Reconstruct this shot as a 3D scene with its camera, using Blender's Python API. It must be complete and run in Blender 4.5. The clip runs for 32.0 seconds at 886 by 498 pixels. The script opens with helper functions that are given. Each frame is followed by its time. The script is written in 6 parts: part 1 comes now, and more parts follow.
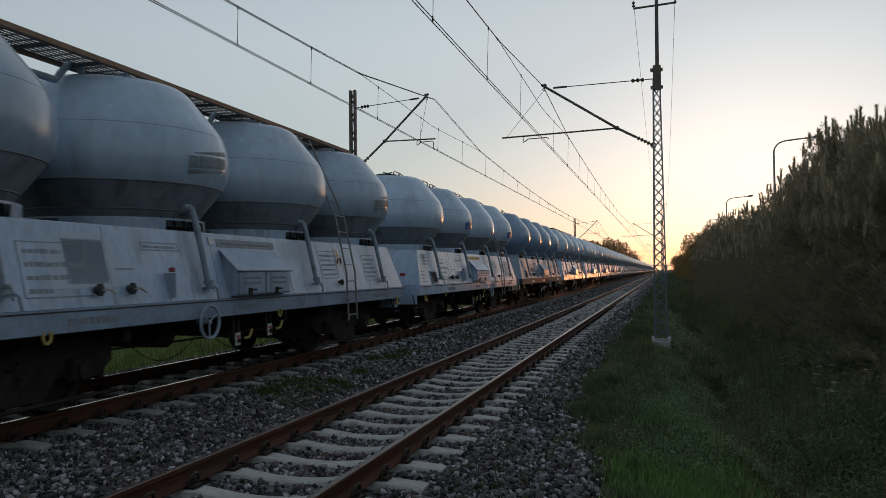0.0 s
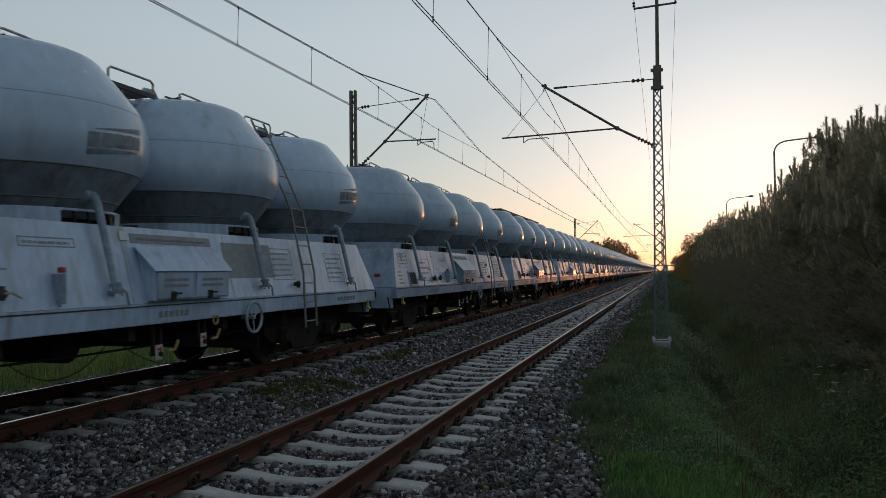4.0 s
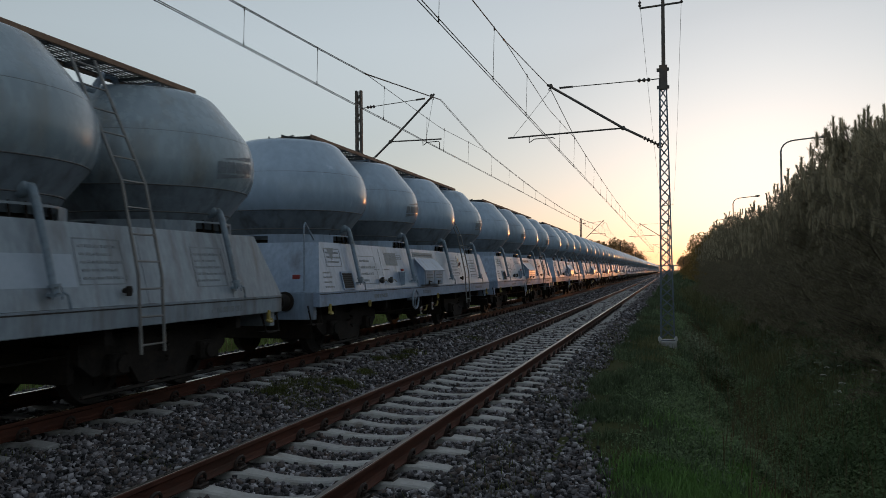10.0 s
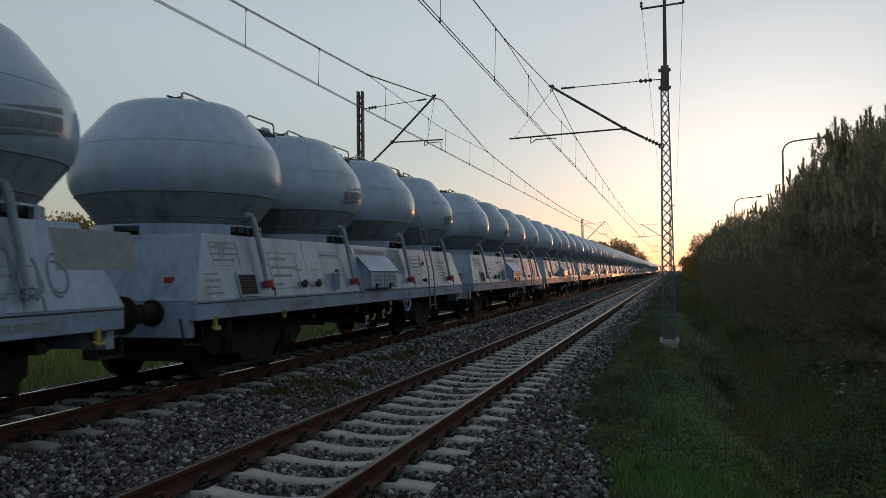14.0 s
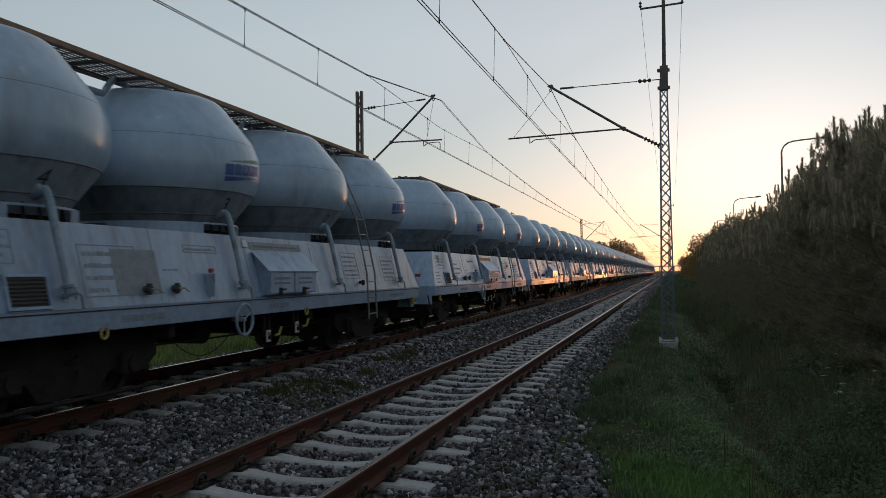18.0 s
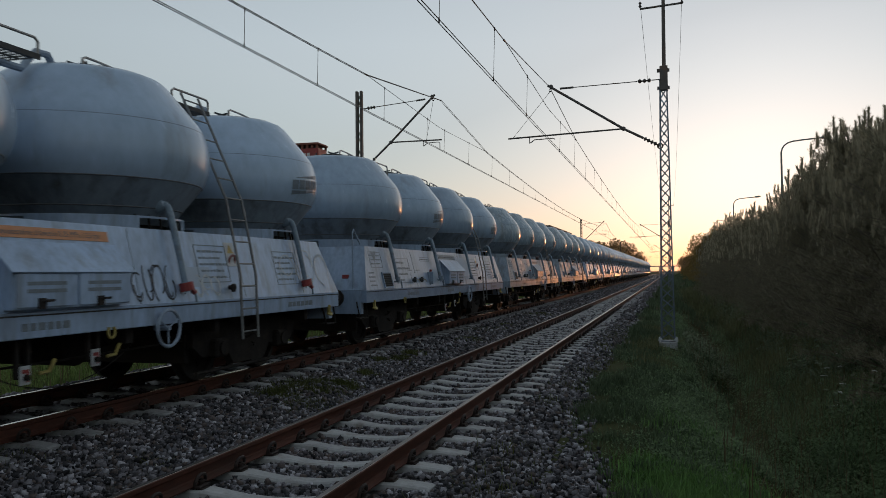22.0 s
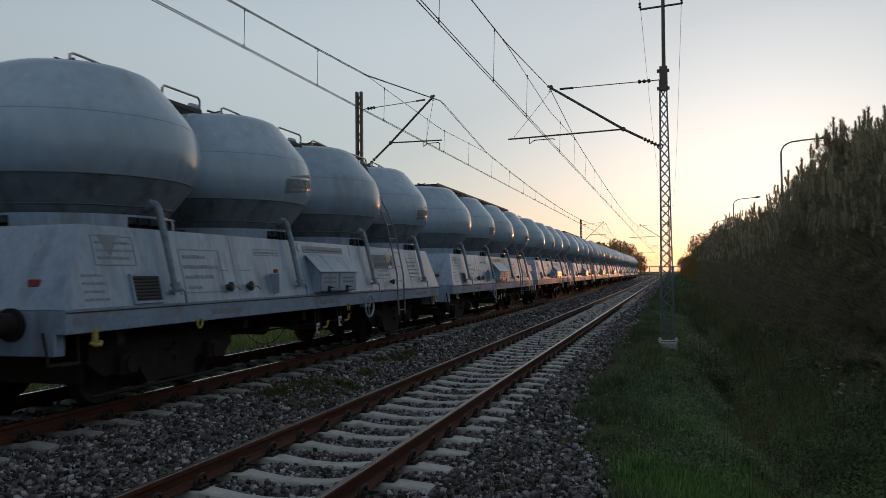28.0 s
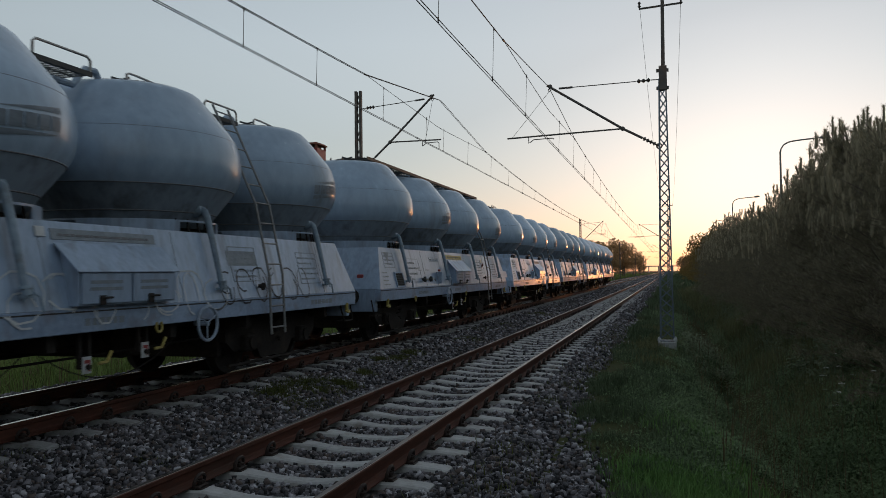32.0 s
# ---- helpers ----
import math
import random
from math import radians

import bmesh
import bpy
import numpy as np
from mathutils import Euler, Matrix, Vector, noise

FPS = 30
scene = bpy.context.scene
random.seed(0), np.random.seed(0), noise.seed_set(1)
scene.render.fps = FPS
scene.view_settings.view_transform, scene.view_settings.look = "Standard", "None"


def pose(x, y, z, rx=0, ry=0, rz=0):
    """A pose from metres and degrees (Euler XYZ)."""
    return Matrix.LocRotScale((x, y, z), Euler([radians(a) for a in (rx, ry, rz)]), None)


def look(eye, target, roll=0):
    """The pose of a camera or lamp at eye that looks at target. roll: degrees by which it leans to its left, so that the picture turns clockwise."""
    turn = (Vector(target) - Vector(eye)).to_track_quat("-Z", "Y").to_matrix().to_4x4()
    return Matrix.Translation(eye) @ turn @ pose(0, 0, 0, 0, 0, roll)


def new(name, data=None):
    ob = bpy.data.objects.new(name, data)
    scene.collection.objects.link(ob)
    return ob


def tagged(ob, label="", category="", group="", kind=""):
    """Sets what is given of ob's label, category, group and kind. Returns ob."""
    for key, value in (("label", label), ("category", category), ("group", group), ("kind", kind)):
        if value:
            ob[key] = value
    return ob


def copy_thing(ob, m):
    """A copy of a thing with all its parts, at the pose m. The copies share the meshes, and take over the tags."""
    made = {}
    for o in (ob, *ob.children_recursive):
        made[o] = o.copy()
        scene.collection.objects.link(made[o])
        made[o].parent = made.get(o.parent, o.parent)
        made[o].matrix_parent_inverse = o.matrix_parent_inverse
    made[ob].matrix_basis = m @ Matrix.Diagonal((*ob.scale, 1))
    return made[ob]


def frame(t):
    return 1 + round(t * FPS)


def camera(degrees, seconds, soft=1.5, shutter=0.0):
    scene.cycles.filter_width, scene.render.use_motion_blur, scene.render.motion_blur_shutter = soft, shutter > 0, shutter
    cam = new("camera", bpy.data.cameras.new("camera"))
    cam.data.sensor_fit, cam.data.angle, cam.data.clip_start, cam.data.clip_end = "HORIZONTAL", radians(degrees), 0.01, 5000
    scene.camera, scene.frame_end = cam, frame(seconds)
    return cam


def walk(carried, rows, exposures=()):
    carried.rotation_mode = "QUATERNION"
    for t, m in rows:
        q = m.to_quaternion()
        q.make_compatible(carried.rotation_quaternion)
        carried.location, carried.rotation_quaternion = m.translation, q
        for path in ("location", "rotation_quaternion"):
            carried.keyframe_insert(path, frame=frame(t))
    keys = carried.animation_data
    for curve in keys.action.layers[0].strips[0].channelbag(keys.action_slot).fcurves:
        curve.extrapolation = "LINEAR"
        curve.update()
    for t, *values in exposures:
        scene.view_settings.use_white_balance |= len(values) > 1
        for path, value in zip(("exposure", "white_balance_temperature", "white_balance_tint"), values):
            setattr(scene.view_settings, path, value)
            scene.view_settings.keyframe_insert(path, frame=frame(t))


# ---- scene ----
cam = camera(58.63, 32.0, soft=0.55, shutter=0.08)

# One stand beside the line, with a slow hand-held drift: seconds, turn to the left and tilt in degrees.
EYE = (3.285, 0.0, 1.645)
DRIFT = [
    (0.0, 15.605, 1.668), (3.0, 15.627, 1.690), (5.5, 15.634, 1.667), (6.5, 15.656, 1.656), (7.5, 15.663, 1.667), (8.0, 15.679, 1.690),
    (8.5, 15.753, 1.690), (9.0, 15.856, 1.696), (9.5, 15.954, 1.702), (10.0, 16.039, 1.690), (10.5, 16.073, 1.708), (11.0, 16.130, 1.714),
    (12.0, 16.130, 1.736), (13.5, 16.136, 1.736), (14.5, 16.159, 1.731), (17.0, 16.096, 1.731), (19.0, 16.080, 1.755), (20.0, 16.088, 1.772),
    (21.5, 16.067, 1.737), (24.0, 16.072, 1.765), (25.5, 16.112, 1.760), (28.0, 16.056, 1.770), (29.0, 16.050, 1.725), (30.5, 16.033, 1.755), (32.0, 16.005, 1.731)]


def aim(turn, tilt):
    a, b = radians(turn), radians(tilt)
    way = Vector((-math.sin(a) * math.cos(b), math.cos(a) * math.cos(b), math.sin(b)))
    return look(EYE, Vector(EYE) + way, -0.608)


walk(cam, [(t, aim(turn, tilt)) for t, turn, tilt in DRIFT], exposures=[(0.0, 1.72, 6240, 4.0), (32.0, 1.72, 6240, 4.0)])

# ---- light: a low evening sun down the line, a clear sky ----
SUN_AZIMUTH, SUN_HEIGHT = 6.5, 0.8
world = bpy.data.worlds.new("sky")
scene.world = world
world.use_nodes = True
wn = world.node_tree.nodes
sky = wn.new("ShaderNodeTexSky")
sky.sky_type = "NISHITA"
sky.sun_disc = False
sky.sun_elevation, sky.sun_rotation = radians(SUN_HEIGHT), radians(SUN_AZIMUTH)
sky.air_density, sky.dust_density, sky.ozone_density = 1.0, 0.8, 2.2
# thin evening haze evens the sky out
haze = wn.new("ShaderNodeGamma")
haze.inputs["Gamma"].default_value = 0.64
wn["Background"].inputs["Strength"].default_value = 0.18
pale = wn.new("ShaderNodeHueSaturation")
way_up = wn.new("ShaderNodeSeparateXYZ")
world.node_tree.links.new(wn.new("ShaderNodeTexCoord").outputs["Generated"], way_up.inputs[0])
for socket, z1, low, high in (("Saturation", 0.24, 0.79, 0.38), ("Value", 0.28, 0.66, 0.96), ("Hue", 0.22, 0.478, 0.5)):
    grade = wn.new("ShaderNodeMapRange")
    grade.inputs[2].default_value, grade.inputs[3].default_value, grade.inputs[4].default_value = z1, low, high
    world.node_tree.links.new(way_up.outputs["Z"], grade.inputs[0])
    world.node_tree.links.new(grade.outputs[0], pale.inputs[socket])
world.node_tree.links.new(sky.outputs[0], haze.inputs["Color"])
world.node_tree.links.new(haze.outputs[0], pale.inputs["Color"])
world.node_tree.links.new(pale.outputs[0], wn["Background"].inputs["Color"])
sun = new("sun", bpy.data.lights.new("sun", "SUN"))
sun.data.energy, sun.data.angle, sun.data.color = 0.1, radians(0.6), (1.0, 0.37, 0.13)
away = Vector((math.sin(radians(SUN_AZIMUTH)) * math.cos(radians(SUN_HEIGHT)), math.cos(radians(SUN_AZIMUTH)) * math.cos(radians(SUN_HEIGHT)), math.sin(radians(SUN_HEIGHT))))
sun.matrix_world = look(away * 50, (0, 0, 0))


# ---- materials ----
def material(name, dark, light, rough=0.6, metal=0.0, grain=20.0, patch=2.0, bump=0.2, stretch=(1, 1, 1), stain=None, stain_at=(0.55, 0.75), island=0.0, vary=0.0, world_space=False, spec=0.5, stain_stretch=None, stain_scale=None):
    """Two scales of variation between two colours, fine relief, and stains of a third colour."""
    m = bpy.data.materials.new(name)
    m.use_nodes = True
    n, l = m.node_tree.nodes, m.node_tree.links
    bsdf = n["Principled BSDF"]
    co = n.new("ShaderNodeTexCoord")
    mp = n.new("ShaderNodeMapping")
    mp.inputs["Scale"].default_value = stretch
    if world_space:
        geo = n.new("ShaderNodeNewGeometry")
        l.new(geo.outputs["Position"], mp.inputs["Vector"])
    else:
        info = n.new("ShaderNodeObjectInfo")
        off = n.new("ShaderNodeVectorMath")
        off.operation = "MULTIPLY_ADD"
        off.inputs[1].default_value = (1, 1, 1)
        sc = n.new("ShaderNodeVectorMath")
        sc.operation = "SCALE"
        sc.inputs[0].default_value = (17.0, 31.0, 23.0)
        l.new(info.outputs["Random"], sc.inputs["Scale"])
        l.new(co.outputs["Object"], off.inputs[0])
        l.new(sc.outputs[0], off.inputs[2])
        l.new(off.outputs[0], mp.inputs["Vector"])

    def noise_of(scale, detail, vec=mp):
        t = n.new("ShaderNodeTexNoise")
        t.inputs["Scale"].default_value, t.inputs["Detail"].default_value, t.inputs["Roughness"].default_value = scale, detail, 0.6
        l.new(vec.outputs[0], t.inputs["Vector"])
        return t.outputs["Fac"]

    fine, broad = noise_of(grain, 6), noise_of(patch, 4)
    add = n.new("ShaderNodeMath")
    add.operation = "MULTIPLY_ADD"
    l.new(fine, add.inputs[0])
    add.inputs[1].default_value = 0.5
    half = n.new("ShaderNodeMath")
    half.operation = "MULTIPLY"
    half.inputs[1].default_value = 0.5
    l.new(broad, half.inputs[0])
    l.new(half.outputs[0], add.inputs[2])
    rng = n.new("ShaderNodeMapRange")
    rng.inputs[1].default_value, rng.inputs[2].default_value = 0.36, 0.64
    l.new(add.outputs[0], rng.inputs[0])
    mix = n.new("ShaderNodeMix")
    mix.data_type = "RGBA"
    mix.inputs[6].default_value, mix.inputs[7].default_value = (*dark, 1), (*light, 1)
    l.new(rng.outputs[0], mix.inputs[0])
    colour = mix.outputs[2]
    if stain:
        mp2 = n.new("ShaderNodeMapping")
        mp2.inputs["Scale"].default_value = stain_stretch or stretch
        l.new(mp.inputs["Vector"].links[0].from_socket, mp2.inputs["Vector"])
        st = noise_of(stain_scale or patch * 1.7, 7, mp2)
        r2 = n.new("ShaderNodeMapRange")
        r2.inputs[1].default_value, r2.inputs[2].default_value = stain_at
        r2.inputs[4].default_value = 0.85
        l.new(st, r2.inputs[0])
        m2 = n.new("ShaderNodeMix")
        m2.data_type = "RGBA"
        l.new(r2.outputs[0], m2.inputs[0])
        l.new(colour, m2.inputs[6])
        m2.inputs[7].default_value = (*stain, 1)
        colour = m2.outputs[2]
    if island or vary:
        hsv = n.new("ShaderNodeHueSaturation")
        if island:
            src = n.new("ShaderNodeNewGeometry").outputs["Random Per Island"]
        else:
            src = n.new("ShaderNodeObjectInfo").outputs["Random"]
        v = n.new("ShaderNodeMapRange")
        v.inputs[3].default_value, v.inputs[4].default_value = 1 - (island or vary), 1 + (island or vary)
        l.new(src, v.inputs[0])
        l.new(v.outputs[0], hsv.inputs["Value"])
        l.new(colour, hsv.inputs["Color"])
        colour = hsv.outputs[0]
    l.new(colour, bsdf.inputs["Base Color"])
    bsdf.inputs["Metallic"].default_value = metal
    bsdf.inputs["Specular IOR Level"].default_value = spec
    ro = n.new("ShaderNodeMapRange")
    ro.inputs[3].default_value, ro.inputs[4].default_value = max(0.05, rough - 0.12), min(1.0, rough + 0.12)
    l.new(fine, ro.inputs[0])
    l.new(ro.outputs[0], bsdf.inputs["Roughness"])
    if bump:
        b = n.new("ShaderNodeBump")
        b.inputs["Strength"].default_value, b.inputs["Distance"].default_value = bump, 0.01
        l.new(fine, b.inputs["Height"])
        l.new(b.outputs[0], bsdf.inputs["Normal"])
    return m


def leafy(name, dark, light, sheen=0.3):
    """Foliage: each leaf its own shade, some light let through."""
    m = material(name, dark, light, 0.6, grain=9, patch=0.6, bump=0, island=0.35, world_space=True, spec=0.10)
    n, l = m.node_tree.nodes, m.node_tree.links
    bsdf = n["Principled BSDF"]
    tr = n.new("ShaderNodeBsdfTranslucent")
    l.new(bsdf.inputs["Base Color"].links[0].from_socket, tr.inputs["Color"])
    mx = n.new("ShaderNodeMixShader")
    mx.inputs[0].default_value = sheen
    l.new(bsdf.outputs[0], mx.inputs[1])
    l.new(tr.outputs[0], mx.inputs[2])
    l.new(mx.outputs[0], n["Material Output"].inputs["Surface"])
    return m


M_BODY = material("body_paint", (0.226, 0.298, 0.408), (0.362, 0.455, 0.605), 0.36, grain=14, patch=1.2, bump=0.05, stretch=(1, 1, 0.35), stain=(0.125, 0.13, 0.145), stain_at=(0.52, 0.78), stain_stretch=(1.6, 1.6, 0.18), stain_scale=2.4, vary=0.15)
M_BODY_LIGHT = material("light_body_paint", (0.295, 0.38, 0.52), (0.47, 0.595, 0.79), 0.34, grain=14, patch=1.2, bump=0.05, stretch=(1, 1, 0.35), stain=(0.20, 0.205, 0.22), stain_at=(0.52, 0.78), stain_stretch=(1.6, 1.6, 0.18), stain_scale=2.4, vary=0.08)
M_TANK_LIGHT = material("light_tank_paint", (0.325, 0.418, 0.545), (0.42, 0.53, 0.685), 0.23, grain=6, patch=0.7, bump=0.03, stretch=(1, 1, 0.5), stain=(0.20, 0.21, 0.215), stain_at=(0.56, 0.84), stain_stretch=(1.4, 1.4, 0.25), stain_scale=1.3, vary=0.06)
M_SILL = material("sill_paint", (0.185, 0.25, 0.359), (0.309, 0.395, 0.543), 0.55, grain=16, patch=1.4, bump=0.06, stain=(0.16, 0.13, 0.11), stain_at=(0.54, 0.78), vary=0.10)
M_TANK = material("tank_paint", (0.262, 0.34, 0.445), (0.355, 0.452, 0.58), 0.23, grain=6, patch=0.7, bump=0.03, stretch=(1, 1, 0.5), stain=(0.20, 0.21, 0.215), stain_at=(0.56, 0.84), stain_stretch=(1.4, 1.4, 0.25), stain_scale=1.3, vary=0.10)
# Grey tank paint darkened to put the underside's shade into the cone, plus stains.
M_CONE_SHADED = material("tank_cone_paint", (0.185, 0.23, 0.288), (0.275, 0.335, 0.41), 0.5, grain=9, patch=1.0, bump=0.05, stretch=(1, 1, 0.4), stain=(0.08, 0.078, 0.08), stain_at=(0.48, 0.74), stain_stretch=(2.5, 2.5, 0.2), stain_scale=1.8, vary=0.10)
M_BODY_DIRTY = material("dirty_body_paint", (0.19, 0.235, 0.29), (0.33, 0.39, 0.46), 0.5, grain=14, patch=1.2, bump=0.05, stretch=(1, 1, 0.35), stain=(0.12, 0.108, 0.095), stain_at=(0.50, 0.76), stain_stretch=(1.6, 1.6, 0.18), stain_scale=2.4)
M_TANK_DIRTY = material("dirty_tank_paint", (0.24, 0.302, 0.362), (0.33, 0.405, 0.475), 0.27, grain=6, patch=0.7, bump=0.03, stretch=(1, 1, 0.5), stain=(0.195, 0.185, 0.16), stain_at=(0.5, 0.75), stain_stretch=(1.4, 1.4, 0.25), stain_scale=1.3)
M_BLUE = material("blue_tank_paint", (0.15, 0.235, 0.37), (0.215, 0.31, 0.46), 0.24, grain=6, patch=0.7, bump=0.03, stain=(0.20, 0.22, 0.24), stain_at=(0.6, 0.85), vary=0.06)
M_BLUE_BODY = material("blue_body_paint", (0.20, 0.27, 0.36), (0.30, 0.36, 0.43), 0.5, grain=14, patch=1.2, bump=0.05, stain=(0.16, 0.15, 0.15), stain_at=(0.56, 0.8), stain_stretch=(1.6, 1.6, 0.18), stain_scale=2.4)
M_PIPE = material("pipe_paint", (0.15, 0.205, 0.265), (0.26, 0.335, 0.415), 0.42, grain=18, patch=2.5, bump=0.06, stain=(0.10, 0.09, 0.08), stain_at=(0.52, 0.75), vary=0.15)
M_HOSE = material("hose_grey", (0.21, 0.265, 0.343), (0.31, 0.38, 0.48), 0.5, grain=30, patch=4, bump=0.05, stain=(0.16, 0.14, 0.12))
M_LADDER = material("ladder_steel", (0.15, 0.152, 0.155), (0.24, 0.24, 0.238), 0.55, 0.2, grain=30, patch=4, bump=0.05, stain=(0.12, 0.09, 0.07))
M_STEEL = material("dark_steel", (0.016, 0.014, 0.013), (0.04, 0.034, 0.031), 0.8, grain=25, patch=3, bump=0.3, stain=(0.05, 0.038, 0.03), spec=0.2)
M_WHEEL = material("wheel_steel", (0.017, 0.015, 0.014), (0.044, 0.039, 0.035), 0.6, 0.3, grain=25, patch=3, bump=0.2)
M_GALV = material("galvanised_rail", (0.22, 0.22, 0.22), (0.34, 0.34, 0.33), 0.45, 0.5, grain=40, patch=5, bump=0.05)
M_PLANK = material("rusty_walkway", (0.14, 0.09, 0.06), (0.26, 0.18, 0.13), 0.8, grain=22, patch=3, bump=0.3, stain=(0.09, 0.06, 0.05))
M_DARK = material("dark_grille", (0.03, 0.03, 0.032), (0.06, 0.06, 0.06), 0.7, grain=30, patch=5, bump=0.2)
M_INK = material("faded_lettering", (0.10, 0.10, 0.11), (0.17, 0.17, 0.18), 0.6, grain=40, patch=8, bump=0)
M_GHOST = material("worn_lettering", (0.15, 0.175, 0.205), (0.25, 0.285, 0.32), 0.6, grain=40, patch=8, bump=0)
M_LOGO_BLUE = material("logo_blue", (0.03, 0.07, 0.24), (0.05, 0.10, 0.30), 0.5, grain=40, patch=8, bump=0)
M_LOGO_GREEN = material("logo_green", (0.06, 0.19, 0.13), (0.09, 0.25, 0.17), 0.5, grain=40, patch=8, bump=0)
M_LOGO_WORN = material("logo_worn_grey", (0.115, 0.14, 0.175), (0.195, 0.23, 0.275), 0.6, grain=12, patch=3, bump=0)
M_YELLOW = material("yellow_board", (0.48, 0.34, 0.10), (0.62, 0.46, 0.17), 0.6, grain=18, patch=3, bump=0.02, stain=(0.3, 0.24, 0.13))
M_ORANGE = material("orange_board", (0.55, 0.23, 0.10), (0.68, 0.32, 0.16), 0.6, grain=18, patch=3, bump=0.02, stain=(0.4, 0.25, 0.18))
M_HOOK = material("yellow_hook", (0.30, 0.24, 0.06), (0.42, 0.34, 0.10), 0.5, grain=20, patch=4, bump=0.05, stain=(0.2, 0.15, 0.06))
M_PALE_HOOK = material("pale_hook", (0.28, 0.27, 0.22), (0.40, 0.38, 0.31), 0.5, grain=20, patch=4, bump=0.05, stain=(0.2, 0.17, 0.12))
M_RED = material("red_paint", (0.22, 0.03, 0.03), (0.32, 0.05, 0.045), 0.5, grain=20, patch=4, bump=0.05)
M_RED_WORN = material("worn_red_paint", (0.26, 0.12, 0.11), (0.34, 0.17, 0.15), 0.5, grain=20, patch=4, bump=0.02)
M_WHITE = material("white_plate", (0.46, 0.47, 0.48), (0.60, 0.61, 0.62), 0.5, grain=20, patch=4, bump=0.02, stain=(0.35, 0.34, 0.33))
M_RUSTRAIL = material("rail_rust", (0.058, 0.022, 0.015), (0.115, 0.044, 0.028), 0.78, grain=30, patch=1.5, bump=0.25, stretch=(1, 0.2, 1), stain=(0.05, 0.03, 0.022), world_space=True, spec=0.25)
M_RAILTOP = material("rail_worn_head", (0.42, 0.40, 0.38), (0.55, 0.53, 0.51), 0.18, 1.0, grain=60, patch=2, bump=0.02, stretch=(1, 0.05, 1), world_space=True)
M_RAILDULL = material("rail_dull_head", (0.20, 0.165, 0.145), (0.31, 0.27, 0.24), 0.30, 0.85, grain=40, patch=2, bump=0.03, stretch=(1, 0.05, 1), world_space=True)
M_CONCRETE = material("sleeper_concrete", (0.33, 0.328, 0.325), (0.475, 0.468, 0.46), 0.85, grain=28, patch=3, bump=0.3, stain=(0.20, 0.17, 0.14), stain_at=(0.52, 0.75), vary=0.10)
M_SLEEPER_OLD = material("far_sleeper_concrete", (0.27, 0.272, 0.272), (0.39, 0.388, 0.385), 0.85, grain=28, patch=3, bump=0.3, stain=(0.12, 0.10, 0.09), stain_at=(0.5, 0.7), vary=0.12)
M_CLIP = material("rail_fastening", (0.022, 0.015, 0.013), (0.05, 0.034, 0.028), 0.7, 0.3, grain=60, patch=8, bump=0.2)
M_STONE = material("ballast_stone", (0.62, 0.62, 0.62), (1.0, 1.0, 1.0), 0.85, grain=45, patch=6, bump=0.4, world_space=True, stain=(0.66, 0.53, 0.45), stain_at=(0.54, 0.78), stain_scale=0.9)


def stone_shades(m):
    """Each stone its own rock: dark basalt, brown, grey, a few pale ones."""
    n, l = m.node_tree.nodes, m.node_tree.links
    bsdf = n["Principled BSDF"]
    geo = n.new("ShaderNodeNewGeometry")
    ramp = n.new("ShaderNodeValToRGB")
    stops = [(0.0, (0.012, 0.0115, 0.0135)), (0.24, (0.046, 0.044, 0.05)), (0.38, (0.155, 0.118, 0.104)), (0.50, (0.102, 0.098, 0.111)), (0.70, (0.19, 0.177, 0.192)), (0.86, (0.30, 0.284, 0.304)), (1.0, (0.60, 0.58, 0.62))]
    ramp.color_ramp.elements.remove(ramp.color_ramp.elements[1])
    for k, (at, c) in enumerate(stops):
        e = ramp.color_ramp.elements[0] if k == 0 else ramp.color_ramp.elements.new(at)
        e.position, e.color = at, (*c, 1)
    l.new(geo.outputs["Random Per Island"], ramp.inputs[0])
    mul = n.new("ShaderNodeMix")
    mul.data_type, mul.blend_type = "RGBA", "MULTIPLY"
    mul.inputs[0].default_value = 1.0
    l.new(bsdf.inputs["Base Color"].links[0].from_socket, mul.inputs[6])
    l.new(ramp.outputs[0], mul.inputs[7])
    l.new(mul.outputs[2], bsdf.inputs["Base Color"])


stone_shades(M_STONE)
M_BED = material("ballast_bed", (0.03, 0.028, 0.027), (0.12, 0.115, 0.11), 0.9, grain=16, patch=2.2, bump=1.0, world_space=True, stain=(0.10, 0.07, 0.055), spec=0.15)
M_SOIL = material("soil_and_moss", (0.035, 0.04, 0.015), (0.07, 0.075, 0.03), 0.95, grain=6, patch=0.5, bump=0.8, world_space=True, stain=(0.09, 0.07, 0.045), spec=0.05)
M_GRASS = leafy("grass_blades", (0.08, 0.112, 0.062), (0.145, 0.185, 0.105), 0.35)
M_GRASS_LUSH = leafy("lush_grass_blades", (0.12, 0.23, 0.065), (0.22, 0.36, 0.12), 0.35)
M_MOSS = leafy("moss_tufts", (0.07, 0.08, 0.025), (0.11, 0.12, 0.04), 0.2)
M_SHRUB = leafy("shrub_leaves", (0.13, 0.16, 0.092), (0.215, 0.25, 0.155), 0.35)
M_WEED = leafy("weed_leaves", (0.115, 0.172, 0.082), (0.225, 0.30, 0.152), 0.35)
M_DRY = leafy("dry_stems", (0.12, 0.09, 0.05), (0.18, 0.14, 0.08), 0.2)
M_NEEDLE = leafy("pine_needles", (0.205, 0.185, 0.125), (0.295, 0.265, 0.185), 0.45)
M_CANDLE = leafy("pine_shoots", (0.40, 0.36, 0.26), (0.55, 0.49, 0.36), 0.65)
